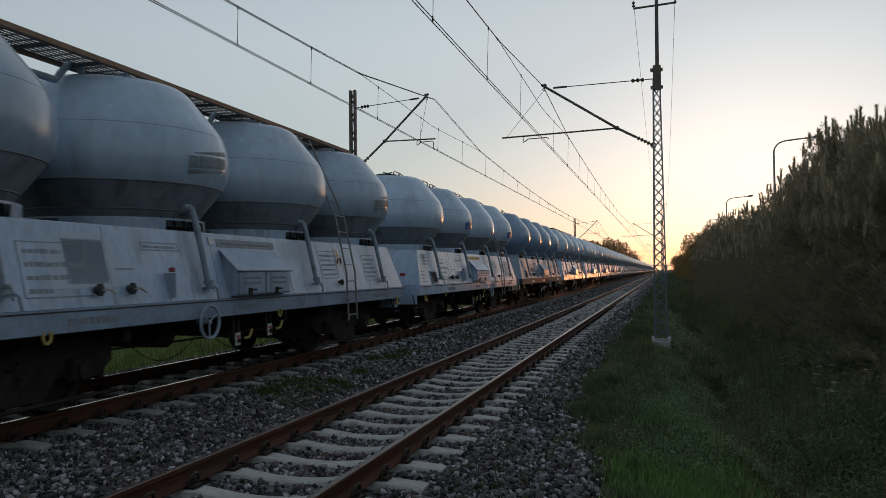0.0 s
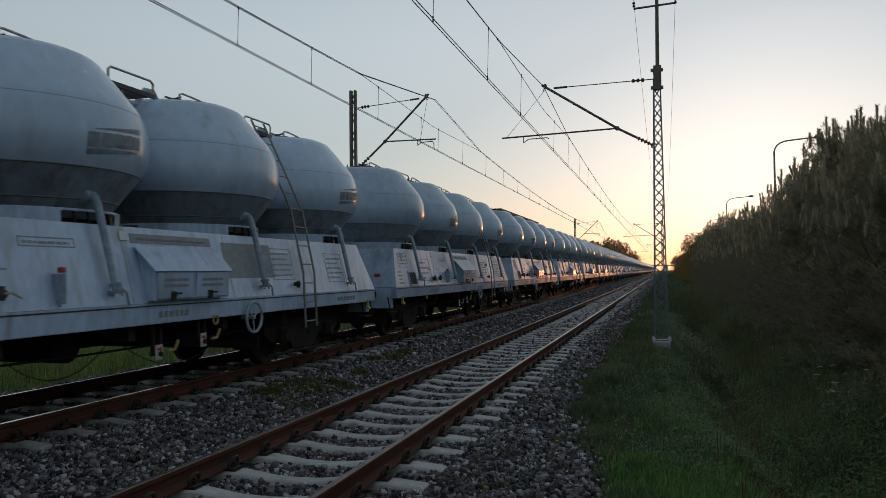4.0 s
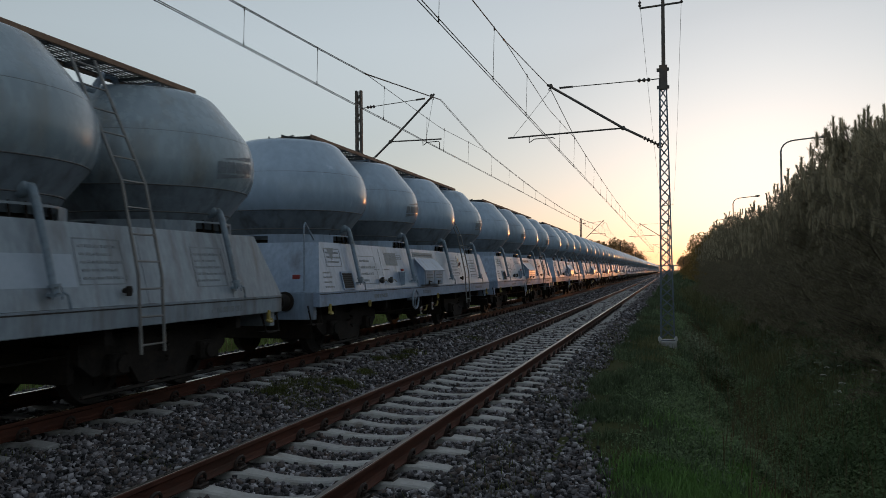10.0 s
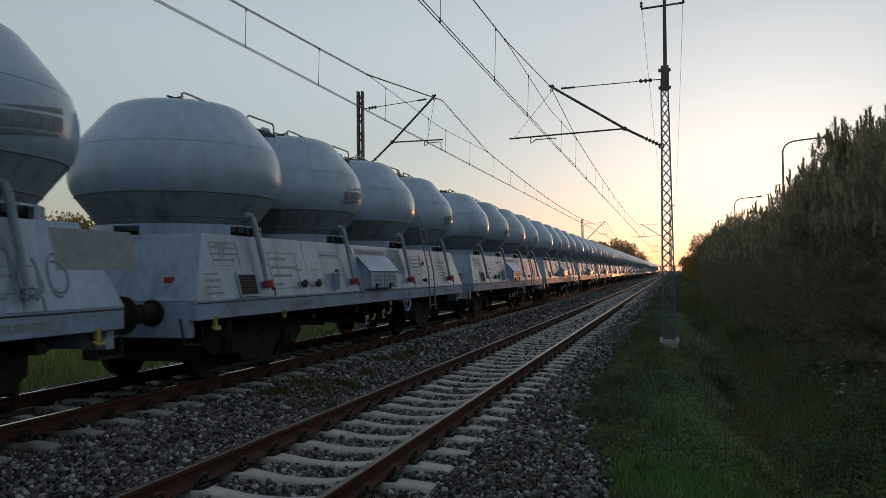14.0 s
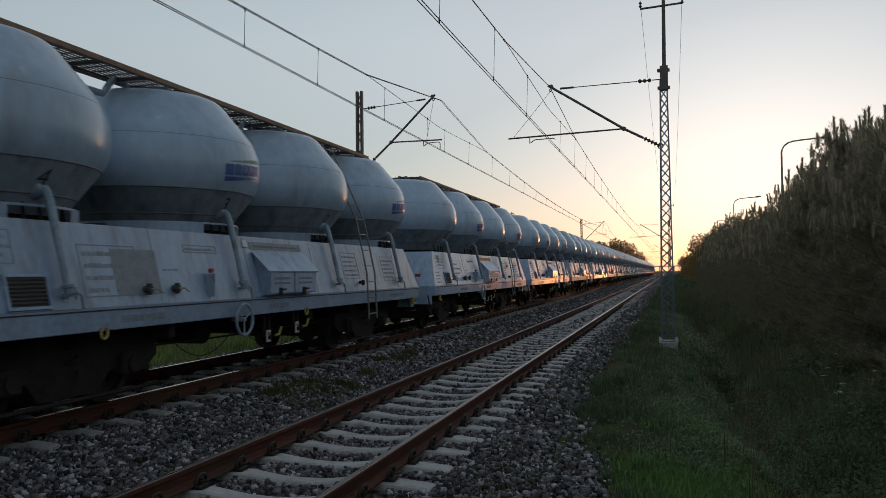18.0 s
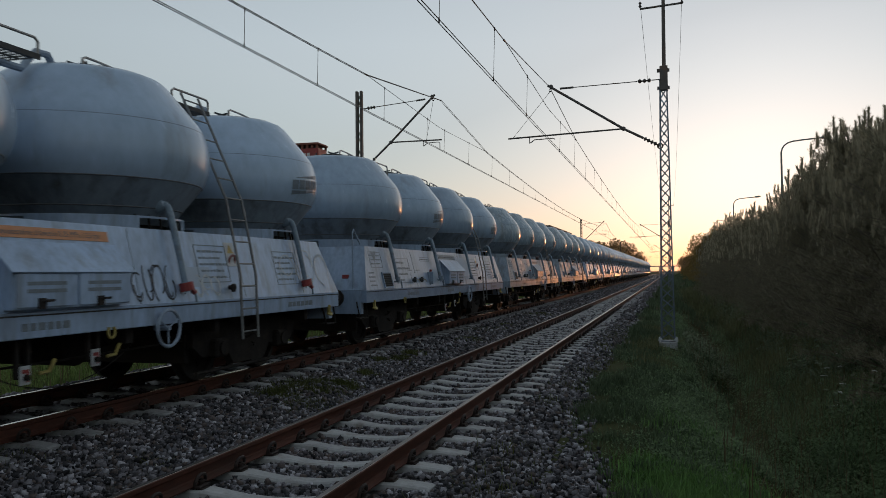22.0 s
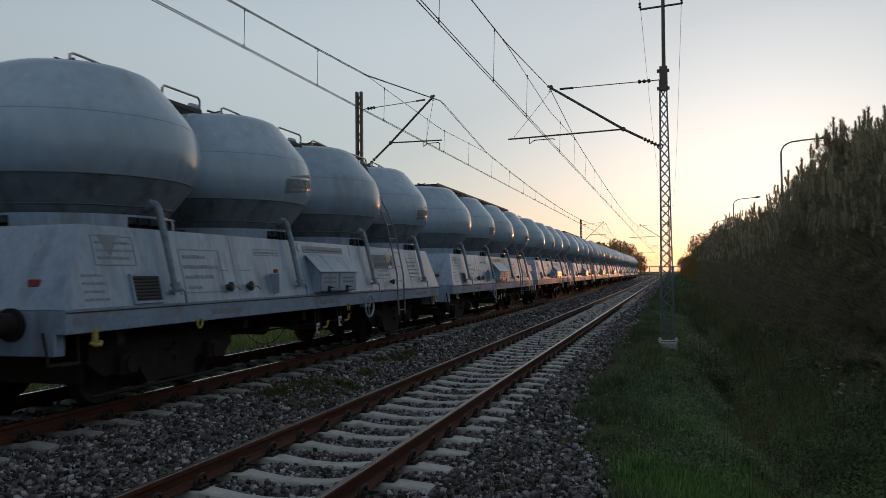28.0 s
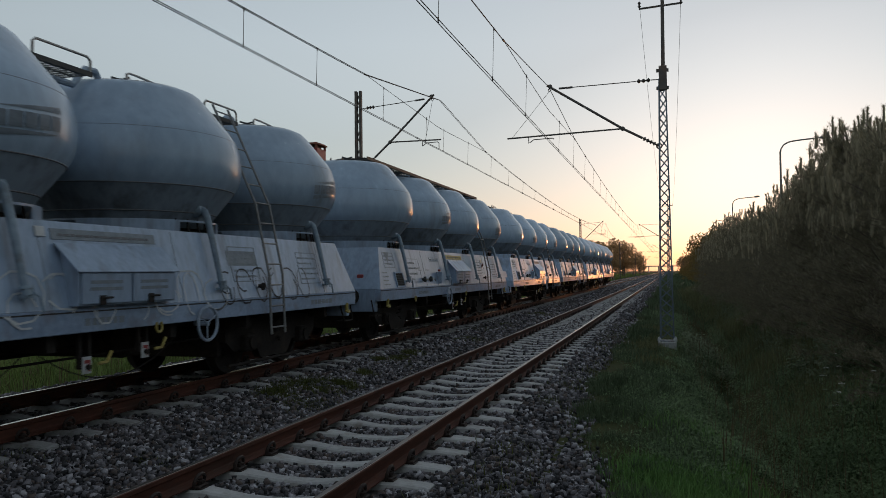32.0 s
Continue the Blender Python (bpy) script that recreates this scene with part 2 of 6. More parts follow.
M_LEAF = leafy("tree_leaves", (0.22, 0.165, 0.06), (0.34, 0.25, 0.10), 0.6)
M_FIELD = leafy("field_grass_blades", (0.135, 0.19, 0.055), (0.23, 0.29, 0.095), 0.4)
M_MEADOW = leafy("meadow_grass_blades", (0.13, 0.14, 0.066), (0.22, 0.22, 0.115), 0.4)
# Leaf colour paled and warmed to paint evening haze onto the distant trees.
M_LEAF_HAZED = leafy("hazed_tree_leaves", (0.36, 0.24, 0.12), (0.50, 0.34, 0.18), 0.7)
M_BARK = material("bark", (0.10, 0.08, 0.062), (0.19, 0.155, 0.12), 0.9, grain=20, patch=3, bump=0.6, stretch=(1, 1, 0.3))
M_MAST = material("mast_paint", (0.11, 0.145, 0.19), (0.18, 0.22, 0.27), 0.55, 0.2, grain=20, patch=2, bump=0.1, stain=(0.13, 0.08, 0.05), stain_at=(0.52, 0.75))
M_MAST_LEFT = material("old_mast_paint", (0.08, 0.075, 0.07), (0.14, 0.13, 0.12), 0.65, 0.2, grain=20, patch=2, bump=0.1, stain=(0.16, 0.10, 0.07), stain_at=(0.5, 0.75))
M_WIRE = material("catenary_wire", (0.02, 0.02, 0.02), (0.05, 0.045, 0.04), 0.5, 0.6, grain=20, patch=2, bump=0)
M_PORCELAIN = material("insulator", (0.03, 0.022, 0.02), (0.07, 0.05, 0.04), 0.3, grain=20, patch=4, bump=0)
M_FOUND = material("foundation_concrete", (0.30, 0.31, 0.31), (0.42, 0.42, 0.41), 0.85, grain=18, patch=2, bump=0.3, stain=(0.2, 0.18, 0.15))
M_LAMP = material("lamp_column_steel", (0.16, 0.16, 0.16), (0.24, 0.24, 0.23), 0.45, 0.6, grain=20, patch=2, bump=0.05)
M_BRICK = material("red_brick", (0.168, 0.058, 0.042), (0.252, 0.104, 0.07), 0.85, grain=25, patch=2, bump=0.4, stain=(0.2, 0.1, 0.08))
M_PETAL = material("white_blossom", (0.55, 0.55, 0.50), (0.72, 0.72, 0.66), 0.8, grain=40, patch=8, bump=0)
M_GRAFFITI_BLUE = material("spray_blue", (0.06, 0.14, 0.34), (0.10, 0.20, 0.42), 0.5, grain=20, patch=4, bump=0)
M_GRAFFITI_BLACK = material("spray_black", (0.025, 0.025, 0.03), (0.05, 0.05, 0.055), 0.5, grain=20, patch=4, bump=0)
M_GRAFFITI_PALE = material("spray_pale", (0.5, 0.53, 0.56), (0.65, 0.67, 0.68), 0.5, grain=20, patch=4, bump=0)
M_PATCH = material("fresh_grey_patch", (0.335, 0.41, 0.506), (0.4, 0.47, 0.572), 0.5, grain=14, patch=2, bump=0.02)
M_FIELD_BLUE = material("blue_grey_repaint", (0.225, 0.30, 0.41), (0.30, 0.385, 0.51), 0.24, grain=6, patch=0.8, bump=0.02)


# ---- mesh helpers ----
def thing(name, label, category, m=Matrix(), group="", kind=""):
    ob = new(name)
    ob.empty_display_size = 0.2
    ob.matrix_world = m
    return tagged(ob, label, category, group, kind)


def mesh_of(name, bm, mat, smooth=False):
    me = bpy.data.meshes.new(name)
    bm.normal_update()
    bm.to_mesh(me)
    bm.free()
    for mt in (mat if isinstance(mat, (list, tuple)) else [mat]):
        me.materials.append(mt)
    if smooth:
        me.shade_smooth()
        if smooth != 2:
            me.set_sharp_from_angle(angle=radians(40))
    return me


def part(name, bm, mat, parent=None, label="", smooth=False):
    me = bm if isinstance(bm, bpy.types.Mesh) else mesh_of(name, bm, mat, smooth)
    ob = new(name, me)
    if parent:
        ob.parent = parent
    if label:
        ob["label"] = label
    return ob


def box(bm, x0, x1, y0, y1, z0, z1, bevel=0.0, m=None):
    """A bevelled block."""
    r = bmesh.ops.create_cube(bm, size=1)
    t = Matrix.LocRotScale(((x0 + x1) / 2, (y0 + y1) / 2, (z0 + z1) / 2), None, (abs(x1 - x0), abs(y1 - y0), abs(z1 - z0)))
    bmesh.ops.transform(bm, matrix=t, verts=r["verts"])
    vs = r["verts"]
    if bevel:
        es = list({e for v in vs for e in v.link_edges})
        out = bmesh.ops.bevel(bm, geom=es, offset=bevel, segments=1, affect="EDGES", profile=0.5)
        vs = out["verts"]
    if m is not None:
        bmesh.ops.transform(bm, matrix=m, verts=vs)
    return vs


def tube(bm, pts, r, sides=8, caps=True):
    """A round bar along a line of points; r may be one radius or one for each point."""
    pts = [Vector(p) for p in pts]
    rs = r if isinstance(r, (list, tuple)) else [r] * len(pts)
    rings = []
    up = None
    for i, p in enumerate(pts):
        d = (pts[min(i + 1, len(pts) - 1)] - pts[max(i - 1, 0)]).normalized()
        if up is None:
            up = d.orthogonal().normalized()
        up = (up - d * up.dot(d))
        up = up.normalized() if up.length > 1e-6 else d.orthogonal().normalized()
        side = d.cross(up)
        rings.append([bm.verts.new(p + (up * math.cos(a) + side * math.sin(a)) * rs[i]) for a in [2 * math.pi * k / sides for k in range(sides)]])
    for a, b in zip(rings, rings[1:]):
        for k in range(sides):
            bm.faces.new((a[k], a[(k + 1) % sides], b[(k + 1) % sides], b[k]))
    if caps:
        bm.faces.new(list(reversed(rings[0])))
        bm.faces.new(rings[-1])


def lathe(bm, profile, sides=32, m=None, mat_index=0):
    """A turned body from (radius, height) pairs, from top to bottom."""
    made = []
    rings = []
    for r, z in profile:
        if r < 1e-5:
            rings.append([bm.verts.new((0, 0, z))])
        else:
            rings.append([bm.verts.new((r * math.cos(2 * math.pi * k / sides), r * math.sin(2 * math.pi * k / sides), z)) for k in range(sides)])
        made += rings[-1]
    for a, b in zip(rings, rings[1:]):
        for k in range(sides):
            k2 = (k + 1) % sides
            if len(a) == 1:
                f = bm.faces.new((a[0], b[k], b[k2]))
            elif len(b) == 1:
                f = bm.faces.new((a[k], b[0], a[k2]))
            else:
                f = bm.faces.new((a[k], b[k], b[k2], a[k2]))
            f.material_index = mat_index
    if m is not None:
        bmesh.ops.transform(bm, matrix=m, verts=made)
    return made


def ring(bm, centre, radius, r, axis="x", segs=24, sides=6):
    c = Vector(centre)
    pts = []
    for k in range(segs + 1):
        a = 2 * math.pi * k / segs
        if axis == "x":
            pts.append(c + Vector((0, math.cos(a), math.sin(a))) * radius)
        elif axis == "z":
            pts.append(c + Vector((math.cos(a), math.sin(a), 0)) * radius)
        else:
            pts.append(c + Vector((math.cos(a), 0, math.sin(a))) * radius)
    tube(bm, pts, r, sides, caps=False)


def slab(bm, quad, thick):
    """A plate of that thickness on the four corners given, counter-clockwise seen from outside."""
    q = [Vector(v) for v in quad]
    n = (q[1] - q[0]).cross(q[3] - q[0]).normalized()
    a = [bm.verts.new(v) for v in q]
    b = [bm.verts.new(v - n * thick) for v in q]
    bm.faces.new(a)
    bm.faces.new(list(reversed(b)))
    for i in range(4):
        j = (i + 1) % 4
        bm.faces.new((a[j], a[i], b[i], b[j]))


def prism(bm, outline, axis_from, axis_to):
    """An (x, z) outline drawn out along y."""
    a = [bm.verts.new((x, axis_from, z)) for x, z in outline]
    b = [bm.verts.new((x, axis_to, z)) for x, z in outline]
    n = len(outline)
    for i in range(n):
        j = (i + 1) % n
        bm.faces.new((a[i], a[j], b[j], b[i]))
    bm.faces.new(list(reversed(a)))
    bm.faces.new(b)
    return a, b


def arrays_mesh(name, verts, faces, mat):
    """A mesh from numpy arrays of corners and equal-sided faces."""
    me = bpy.data.meshes.new(name)
    nf, k = faces.shape
    me.vertices.add(len(verts))
    me.vertices.foreach_set("co", verts.astype(np.float32).ravel())
    me.loops.add(nf * k)
    me.loops.foreach_set("vertex_index", faces.astype(np.int32).ravel())
    me.polygons.add(nf)
    me.polygons.foreach_set("loop_start", np.arange(0, nf * k, k, dtype=np.int32))
    for mt in (mat if isinstance(mat, (list, tuple)) else [mat]):
        me.materials.append(mt)
    me.update(calc_edges=True)
    return me


# ---- train timetable ----
LENGTH, BODY, TRACK_X, TRACK_Z = 14.5, 13.13, -4.0, 0.15


PACE = [(0, -0.03), (1.5, 0.0), (3, 0.02), (6, -0.05), (9, -0.035), (10, 0.17), (11, 0.22), (12, 0.235), (13.5, 0.24), (14, 0.24), (15.5, 0.14), (17, 0.045), (19, 0.0), (23, -0.03), (28, 0.10), (30, 0.04), (31, 0.04), (32, -0.02)]


def travelled(t):
    return -1.8567e-4 * t ** 3 + 0.02646 * t ** 2 + 14.848 * t - 2.1253 + float(np.interp(t, [p[0] for p in PACE], [p[1] for p in PACE]))


def front_of(n, t):
    return n * LENGTH + 15.0 - BODY - travelled(t)


# ---- ground ----
GROUND = [(-600, -0.7), (-60, -0.7), (-25, -0.65), (-14, -0.62), (-10, -0.60), (-8.2, -0.58), (-7.3, -0.55), (-6.6, -0.45), (-5.0, -0.42), (-2.0, -0.45), (1.2, -0.45), (1.8, -0.40), (2.2, -0.38), (2.7, -0.42), (3.3, -0.52),
          (3.8, -0.72), (4.2, -1.0), (4.6, -1.32), (4.9, -1.34), (5.3, -1.08), (5.8, -0.78), (6.4, -0.48), (7.2, -0.2), (8.5, -0.08), (11, -0.1), (16, -0.2), (30, -0.4), (80, -0.6), (600, -0.7)]
BED = [(-7.0, -0.56), (-6.6, -0.36), (-6.1, -0.10), (-5.7, -0.10), (-5.0, -0.115), (-4.0, -0.13), (-3.0, -0.115), (-2.4, -0.11), (-1.9, -0.14), (-1.5, -0.22), (-1.3, -0.25), (-0.7, -0.262), (0.0, -0.285), (0.7, -0.262), (1.3, -0.25), (1.6, -0.262), (1.9, -0.36), (2.2, -0.48)]


def height_on(profile, x):
    return float(np.interp(x, [p[0] for p in profile], [p[1] for p in profile]))


def wander(x, y):
    """The ditch runs in shallow bends."""
    return (0.30 * np.sin(0.42 * y + 1.2) + 0.16 * np.sin(1.1 * y)) * np.clip(np.minimum((x - 3.3) / 0.9, (7.6 - x) / 1.2), 0, 1)


def heights(profile, x, y=None):
    if y is not None and profile is GROUND:
        x = x + wander(x, y)
    return np.interp(x, [p[0] for p in profile], [p[1] for p in profile])


def sheet(name, profile, xs, ys, rough, mat, label, scale=0.9):
    X, Y = np.meshgrid(xs, ys)
    Z = heights(profile, X, Y)
    for i in range(Z.shape[0]):
        if -10 < ys[i] < 70:
            for j in range(Z.shape[1]):
                if -20 < xs[j] < 14:
                    Z[i, j] += rough * noise.noise(Vector((X[i, j] * scale, Y[i, j] * scale, 0)))
    v = np.stack([X, Y, Z], -1).reshape(-1, 3)
    nx, ny = len(xs), len(ys)
    k = (np.arange(ny - 1)[:, None] * nx + np.arange(nx - 1)[None]).ravel()
    f = np.stack([k, k + 1, k + nx + 1, k + nx], -1)
    ob = new(name, arrays_mesh(name, v, f, mat))
    ob.data.shade_smooth()
    return tagged(ob, label, "ground", kind="structure")


near_y = np.concatenate([np.array([-900, -700, -550, -400, -280, -180, -120, -80]), np.arange(-60, 0, 4), np.arange(0, 40, 0.5), np.arange(40, 100, 2), np.array([110, 130, 160, 200, 260, 340, 450, 600, 800, 1100, 1500, 2200, 3500])])
gx = np.array(sorted(set([p[0] for p in GROUND] + list(np.arange(-14, 12, 0.5)))))
sheet("ground", GROUND, gx, near_y, 0.10, M_SOIL, "mossy soil under grass and weeds beside the railway")
bx = np.array(sorted(set([p[0] for p in BED] + list(np.arange(-6.8, 2.1, 0.2)))))
sheet("ballast_bed", BED, bx, near_y[(near_y < 1000) & (near_y > -600)], 0.015, M_BED, "bed of grey crushed stone under both tracks", 3.0)

# ---- tracks ----
PITCH, FIRST = 0.641, 6.015
RAIL = [(-0.072, -0.172), (0.072, -0.172), (0.072, -0.162), (0.02, -0.145), (0.009, -0.125), (0.009, -0.055), (0.036, -0.040), (0.036, -0.008), (0.028, -0.002), (-0.028, -0.002), (-0.036, -0.008), (-0.036, -0.040), (-0.009, -0.055), (-0.009, -0.125), (-0.02, -0.145), (-0.072, -0.162)]


def sleeper_mesh(name, mat):
    bm = bmesh.new()
    secs = []
    for x, top in ((-1.25, -0.225), (-1.22, -0.212), (-0.95, -0.190), (-0.55, -0.190), (-0.40, -0.205), (-0.22, -0.228), (0, -0.235), (0.22, -0.228), (0.40, -0.205), (0.55, -0.190), (0.95, -0.190), (1.22, -0.212), (1.25, -0.225)):
        w = 0.105 if abs(x) > 0.5 else 0.09
        secs.append([bm.verts.new(v) for v in ((x, -0.14, -0.38), (x, -w, top - 0.015), (x, -w + 0.02, top), (x, w - 0.02, top), (x, w, top - 0.015), (x, 0.14, -0.38))])
    for a, b in zip(secs, secs[1:]):
        for i in range(5):
            bm.faces.new((a[i], b[i], b[i + 1], a[i + 1]))
    bm.faces.new(list(reversed(secs[0])))
    bm.faces.new(secs[-1])
    bmesh.ops.recalc_face_normals(bm, faces=bm.faces)
    return mesh_of(name, bm, mat)


def fastening_mesh():
    """Spring clips and screws on both sides of one rail foot."""
    bm = bmesh.new()
    box(bm, -0.16, 0.16, -0.06, 0.06, -0.195, -0.18, 0.004)
    for s in (1, -1):
        box(bm, s * 0.075, s * 0.15, -0.075, 0.075, -0.178, -0.155, 0.006)
        pts = []
        for k in range(13):
            a = math.pi * (-0.15 + 1.3 * k / 12)
            pts.append((s * (0.105 + 0.015 * math.sin(a)), 0.075 * math.cos(a), -0.128 + 0.062 * math.sin(a)))
        tube(bm, pts, 0.016, 6)
        tube(bm, [(s * 0.11, 0, -0.17), (s * 0.11, 0, -0.105)], 0.02, 8)
        tube(bm, [(s * 0.11, 0, -0.13), (s * 0.11, 0, -0.118)], 0.038, 10)
    return mesh_of("fastening", bm, M_CLIP)


FASTENING = fastening_mesh()


def track(name, x, z, concrete, head, label, count):
    t = thing(name, label, "railway track", pose(x, 0, z), kind="structure")
    for s in (-0.7525, 0.7525):
        bm = bmesh.new()
        prism(bm, [(s + a, b) for a, b in RAIL], -530, 900)
        bmesh.ops.recalc_face_normals(bm, faces=bm.faces)
        rail = part("rail", bm, M_RUSTRAIL, t, "rusty steel rail")
        bm = bmesh.new()
        prism(bm, [(s - 0.027, -0.0025), (s + 0.027, -0.0025), (s + 0.024, 0.0), (s - 0.024, 0.0)], -530, 900)
        bmesh.ops.recalc_face_normals(bm, faces=bm.faces)
        part("running_surface", bm, head, rail, "polished running surface")
    me = sleeper_mesh("sleeper", concrete)
    rnd = random.Random(len(name))
    for k in range(count):
        sl = part("sleeper", me, None, t)
        sl.location = (rnd.uniform(-0.012, 0.012), FIRST + PITCH * (k - 24) + rnd.uniform(-0.008, 0.008), 0)
        sl.rotation_euler = (0, 0, radians(rnd.uniform(-0.4, 0.4)))
        if k < 80:
            for s in (-0.7525, 0.7525):
                part("fastening", FASTENING, None, sl).location = (s, 0, 0)
    # the rest of the sleepers, far off
    v0 = np.array([v.co[:] for v in me.vertices])
    f0 = [tuple(p.vertices) for p in me.polygons if len(p.vertices) == 4]
    f0 = np.array(f0)
    far = np.arange(count, count + 420)
    v = (v0[None] + np.stack([0 * far, FIRST + PITCH * (far - 24), 0 * far], -1)[:, None]).reshape(-1, 3)
    f = (f0[None] + (np.arange(len(far)) * len(v0))[:, None, None]).reshape(-1, 4)
    part("far_sleepers", arrays_mesh("far_sleepers", v, f, concrete), None, t)["kind"] = "stuff"
    return t


track("near_track", 0.0, 0.0, M_CONCRETE, M_RAILDULL, "empty track of rusty rails on pale concrete sleepers", 150)
track("far_track", TRACK_X, TRACK_Z, M_SLEEPER_OLD, M_RAILTOP, "track with polished rail heads on dull concrete sleepers", 150)


# ---- ballast stones ----
def ballast_edge(y):
    """How far the stones spread towards the bank."""
    return np.interp(y, [4, 6, 7.4, 8.4, 10.4, 13, 22, 60], [3.1, 2.95, 2.75, 2.5, 2.12, 1.86, 1.98, 1.85])


def ballast(name, x0, x1, y0, y1, density, size, seed, spread=0.03):
    rng = np.random.default_rng(seed)
    bm = bmesh.new()
    bmesh.ops.create_cube(bm, size=1.25)
    bmesh.ops.triangulate(bm, faces=bm.faces)
    base = np.array([v.co[:] for v in bm.verts])
    bm.verts.index_update()
    face = np.array([[v.index for v in f.verts] for f in bm.faces])
    bm.free()
    n = int((x1 - x0) * (y1 - y0) * density)
    x, y = rng.uniform(x0, x1, n), rng.uniform(y0, y1, n)
    keep = np.ones(n, bool)
    for cx, half in ((0.0, 1.27), (TRACK_X, 1.27)):
        ph = np.abs((y - FIRST + PITCH / 2) % PITCH - PITCH / 2)
        on = (np.abs(x - cx) < half) & (ph < 0.105)
        keep &= ~(on & (rng.random(n) > 0.012))
        keep &= ~((np.abs(np.abs(x - cx) - 0.7525) < 0.085))
    # thinner where grass creeps in beyond the shoulder
    keep &= (x < ballast_edge(y) - 0.12 + 0.3 * rng.random(n) ** 2 + 0.1 * np.sin(y * 3.1))
    x, y = x[keep], y[keep]
    n = len(x)
    z = np.where(x > 2.1, heights(GROUND, x) + 0.015, heights(BED, x)) + rng.uniform(-0.4, 0.55, n) * size + rng.random(n) ** 3 * spread
    shapes = base[None] * (1 + rng.uniform(-0.5, 0.4, (40, 8, 3)))
    shape = shapes[rng.integers(0, 40, n)]
    s = size * (0.55 + 0.9 * rng.random((n, 1, 1)) ** 1.5) * np.array([1, 1, 0.8]) * rng.uniform(0.7, 1.3, (n, 1, 3))
    v = shape * s
    a, b = rng.uniform(0, 6.28, n), rng.uniform(-3.1, 3.1, n)
    ca, sa, cb, sb = np.cos(a)[:, None], np.sin(a)[:, None], np.cos(b)[:, None], np.sin(b)[:, None]
    vx, vy, vz = v[..., 0], v[..., 1] * cb - v[..., 2] * sb, v[..., 1] * sb + v[..., 2] * cb
    v = np.stack([vx * ca - vy * sa + x[:, None], vx * sa + vy * ca + y[:, None], vz + z[:, None]], -1)
    f = (face[None] + (np.arange(n) * 8)[:, None, None]).reshape(-1, 3)
    ob = new(name, arrays_mesh(name, v.reshape(-1, 3), f, M_STONE))
    return tagged(ob, "loose grey and brown crushed ballast stones", "gravel", kind="stuff")


for k, (y0, y1, density, size) in enumerate(((-11, 3.2, 170, 0.045), (3.2, 9, 950, 0.030), (9, 16, 620, 0.033), (16, 30, 270, 0.041), (30, 70, 80, 0.052), (70, 160, 24, 0.085), (160, 330, 6, 0.16))):
    ballast("ballast_stones", -6.6, 3.2 if y1 < 20 else 2.2, y0, y1, density, size, k + 1)


# ---- overhead line ----
def lattice(parent, x, y, z0, z1, w0, w1, mat, n, flange=0.02):
    """A mast of two channels laced with flat bars, narrowing upwards."""
    def half(z):
        return w0 + (w1 - w0) * (z - z0) / (z1 - z0)
    for s in (1, -1):
        bm = bmesh.new()
        for dy in (-0.055, 0.055):
            a, b = half(z0), half(z1)
            slab(bm, [(x + s * a - flange, y + dy, z0), (x + s * a + flange, y + dy, z0), (x + s * b + flange, y + dy, z1), (x + s * b - flange, y + dy, z1)], 0.008)
        slab(bm, [(x + s * (half(z0) + flange), y - 0.06, z0), (x + s * (half(z0) + flange), y + 0.06, z0), (x + s * (half(z1) + flange), y + 0.06, z1), (x + s * (half(z1) + flange), y - 0.06, z1)], 0.01)
        part("mast_leg", bm, mat, parent)
    for k in range(n):
        za, zb = z0 + (z1 - z0) * k / n, z0 + (z1 - z0) * (k + 1) / n
        bm = bmesh.new()
        for dy, s in ((-0.066, 1), (0.066, -1)):
            if k % 2:
                s = -s
            a, b = Vector((x - s * half(za), y + dy, za)), Vector((x + s * half(zb), y + dy, zb))
            d = (b - a).normalized()
            u = Vector((d.z, 0, -d.x)) * 0.017
            slab(bm, [a - u, b - u, b + u, a + u], 0.006)
        part("brace", bm, mat, parent)


def insulator(bm, a, b, n=5, r=0.05):
    a, b = Vector(a), Vector(b)
    pts, rs = [], []
    for k in range(n):
        for u, q in ((0.1, 0.022), (0.35, r), (0.55, r), (0.9, 0.022)):
            pts.append(a + (b - a) * ((k + u) / n))
            rs.append(q)
    tube(bm, pts, rs, 10)


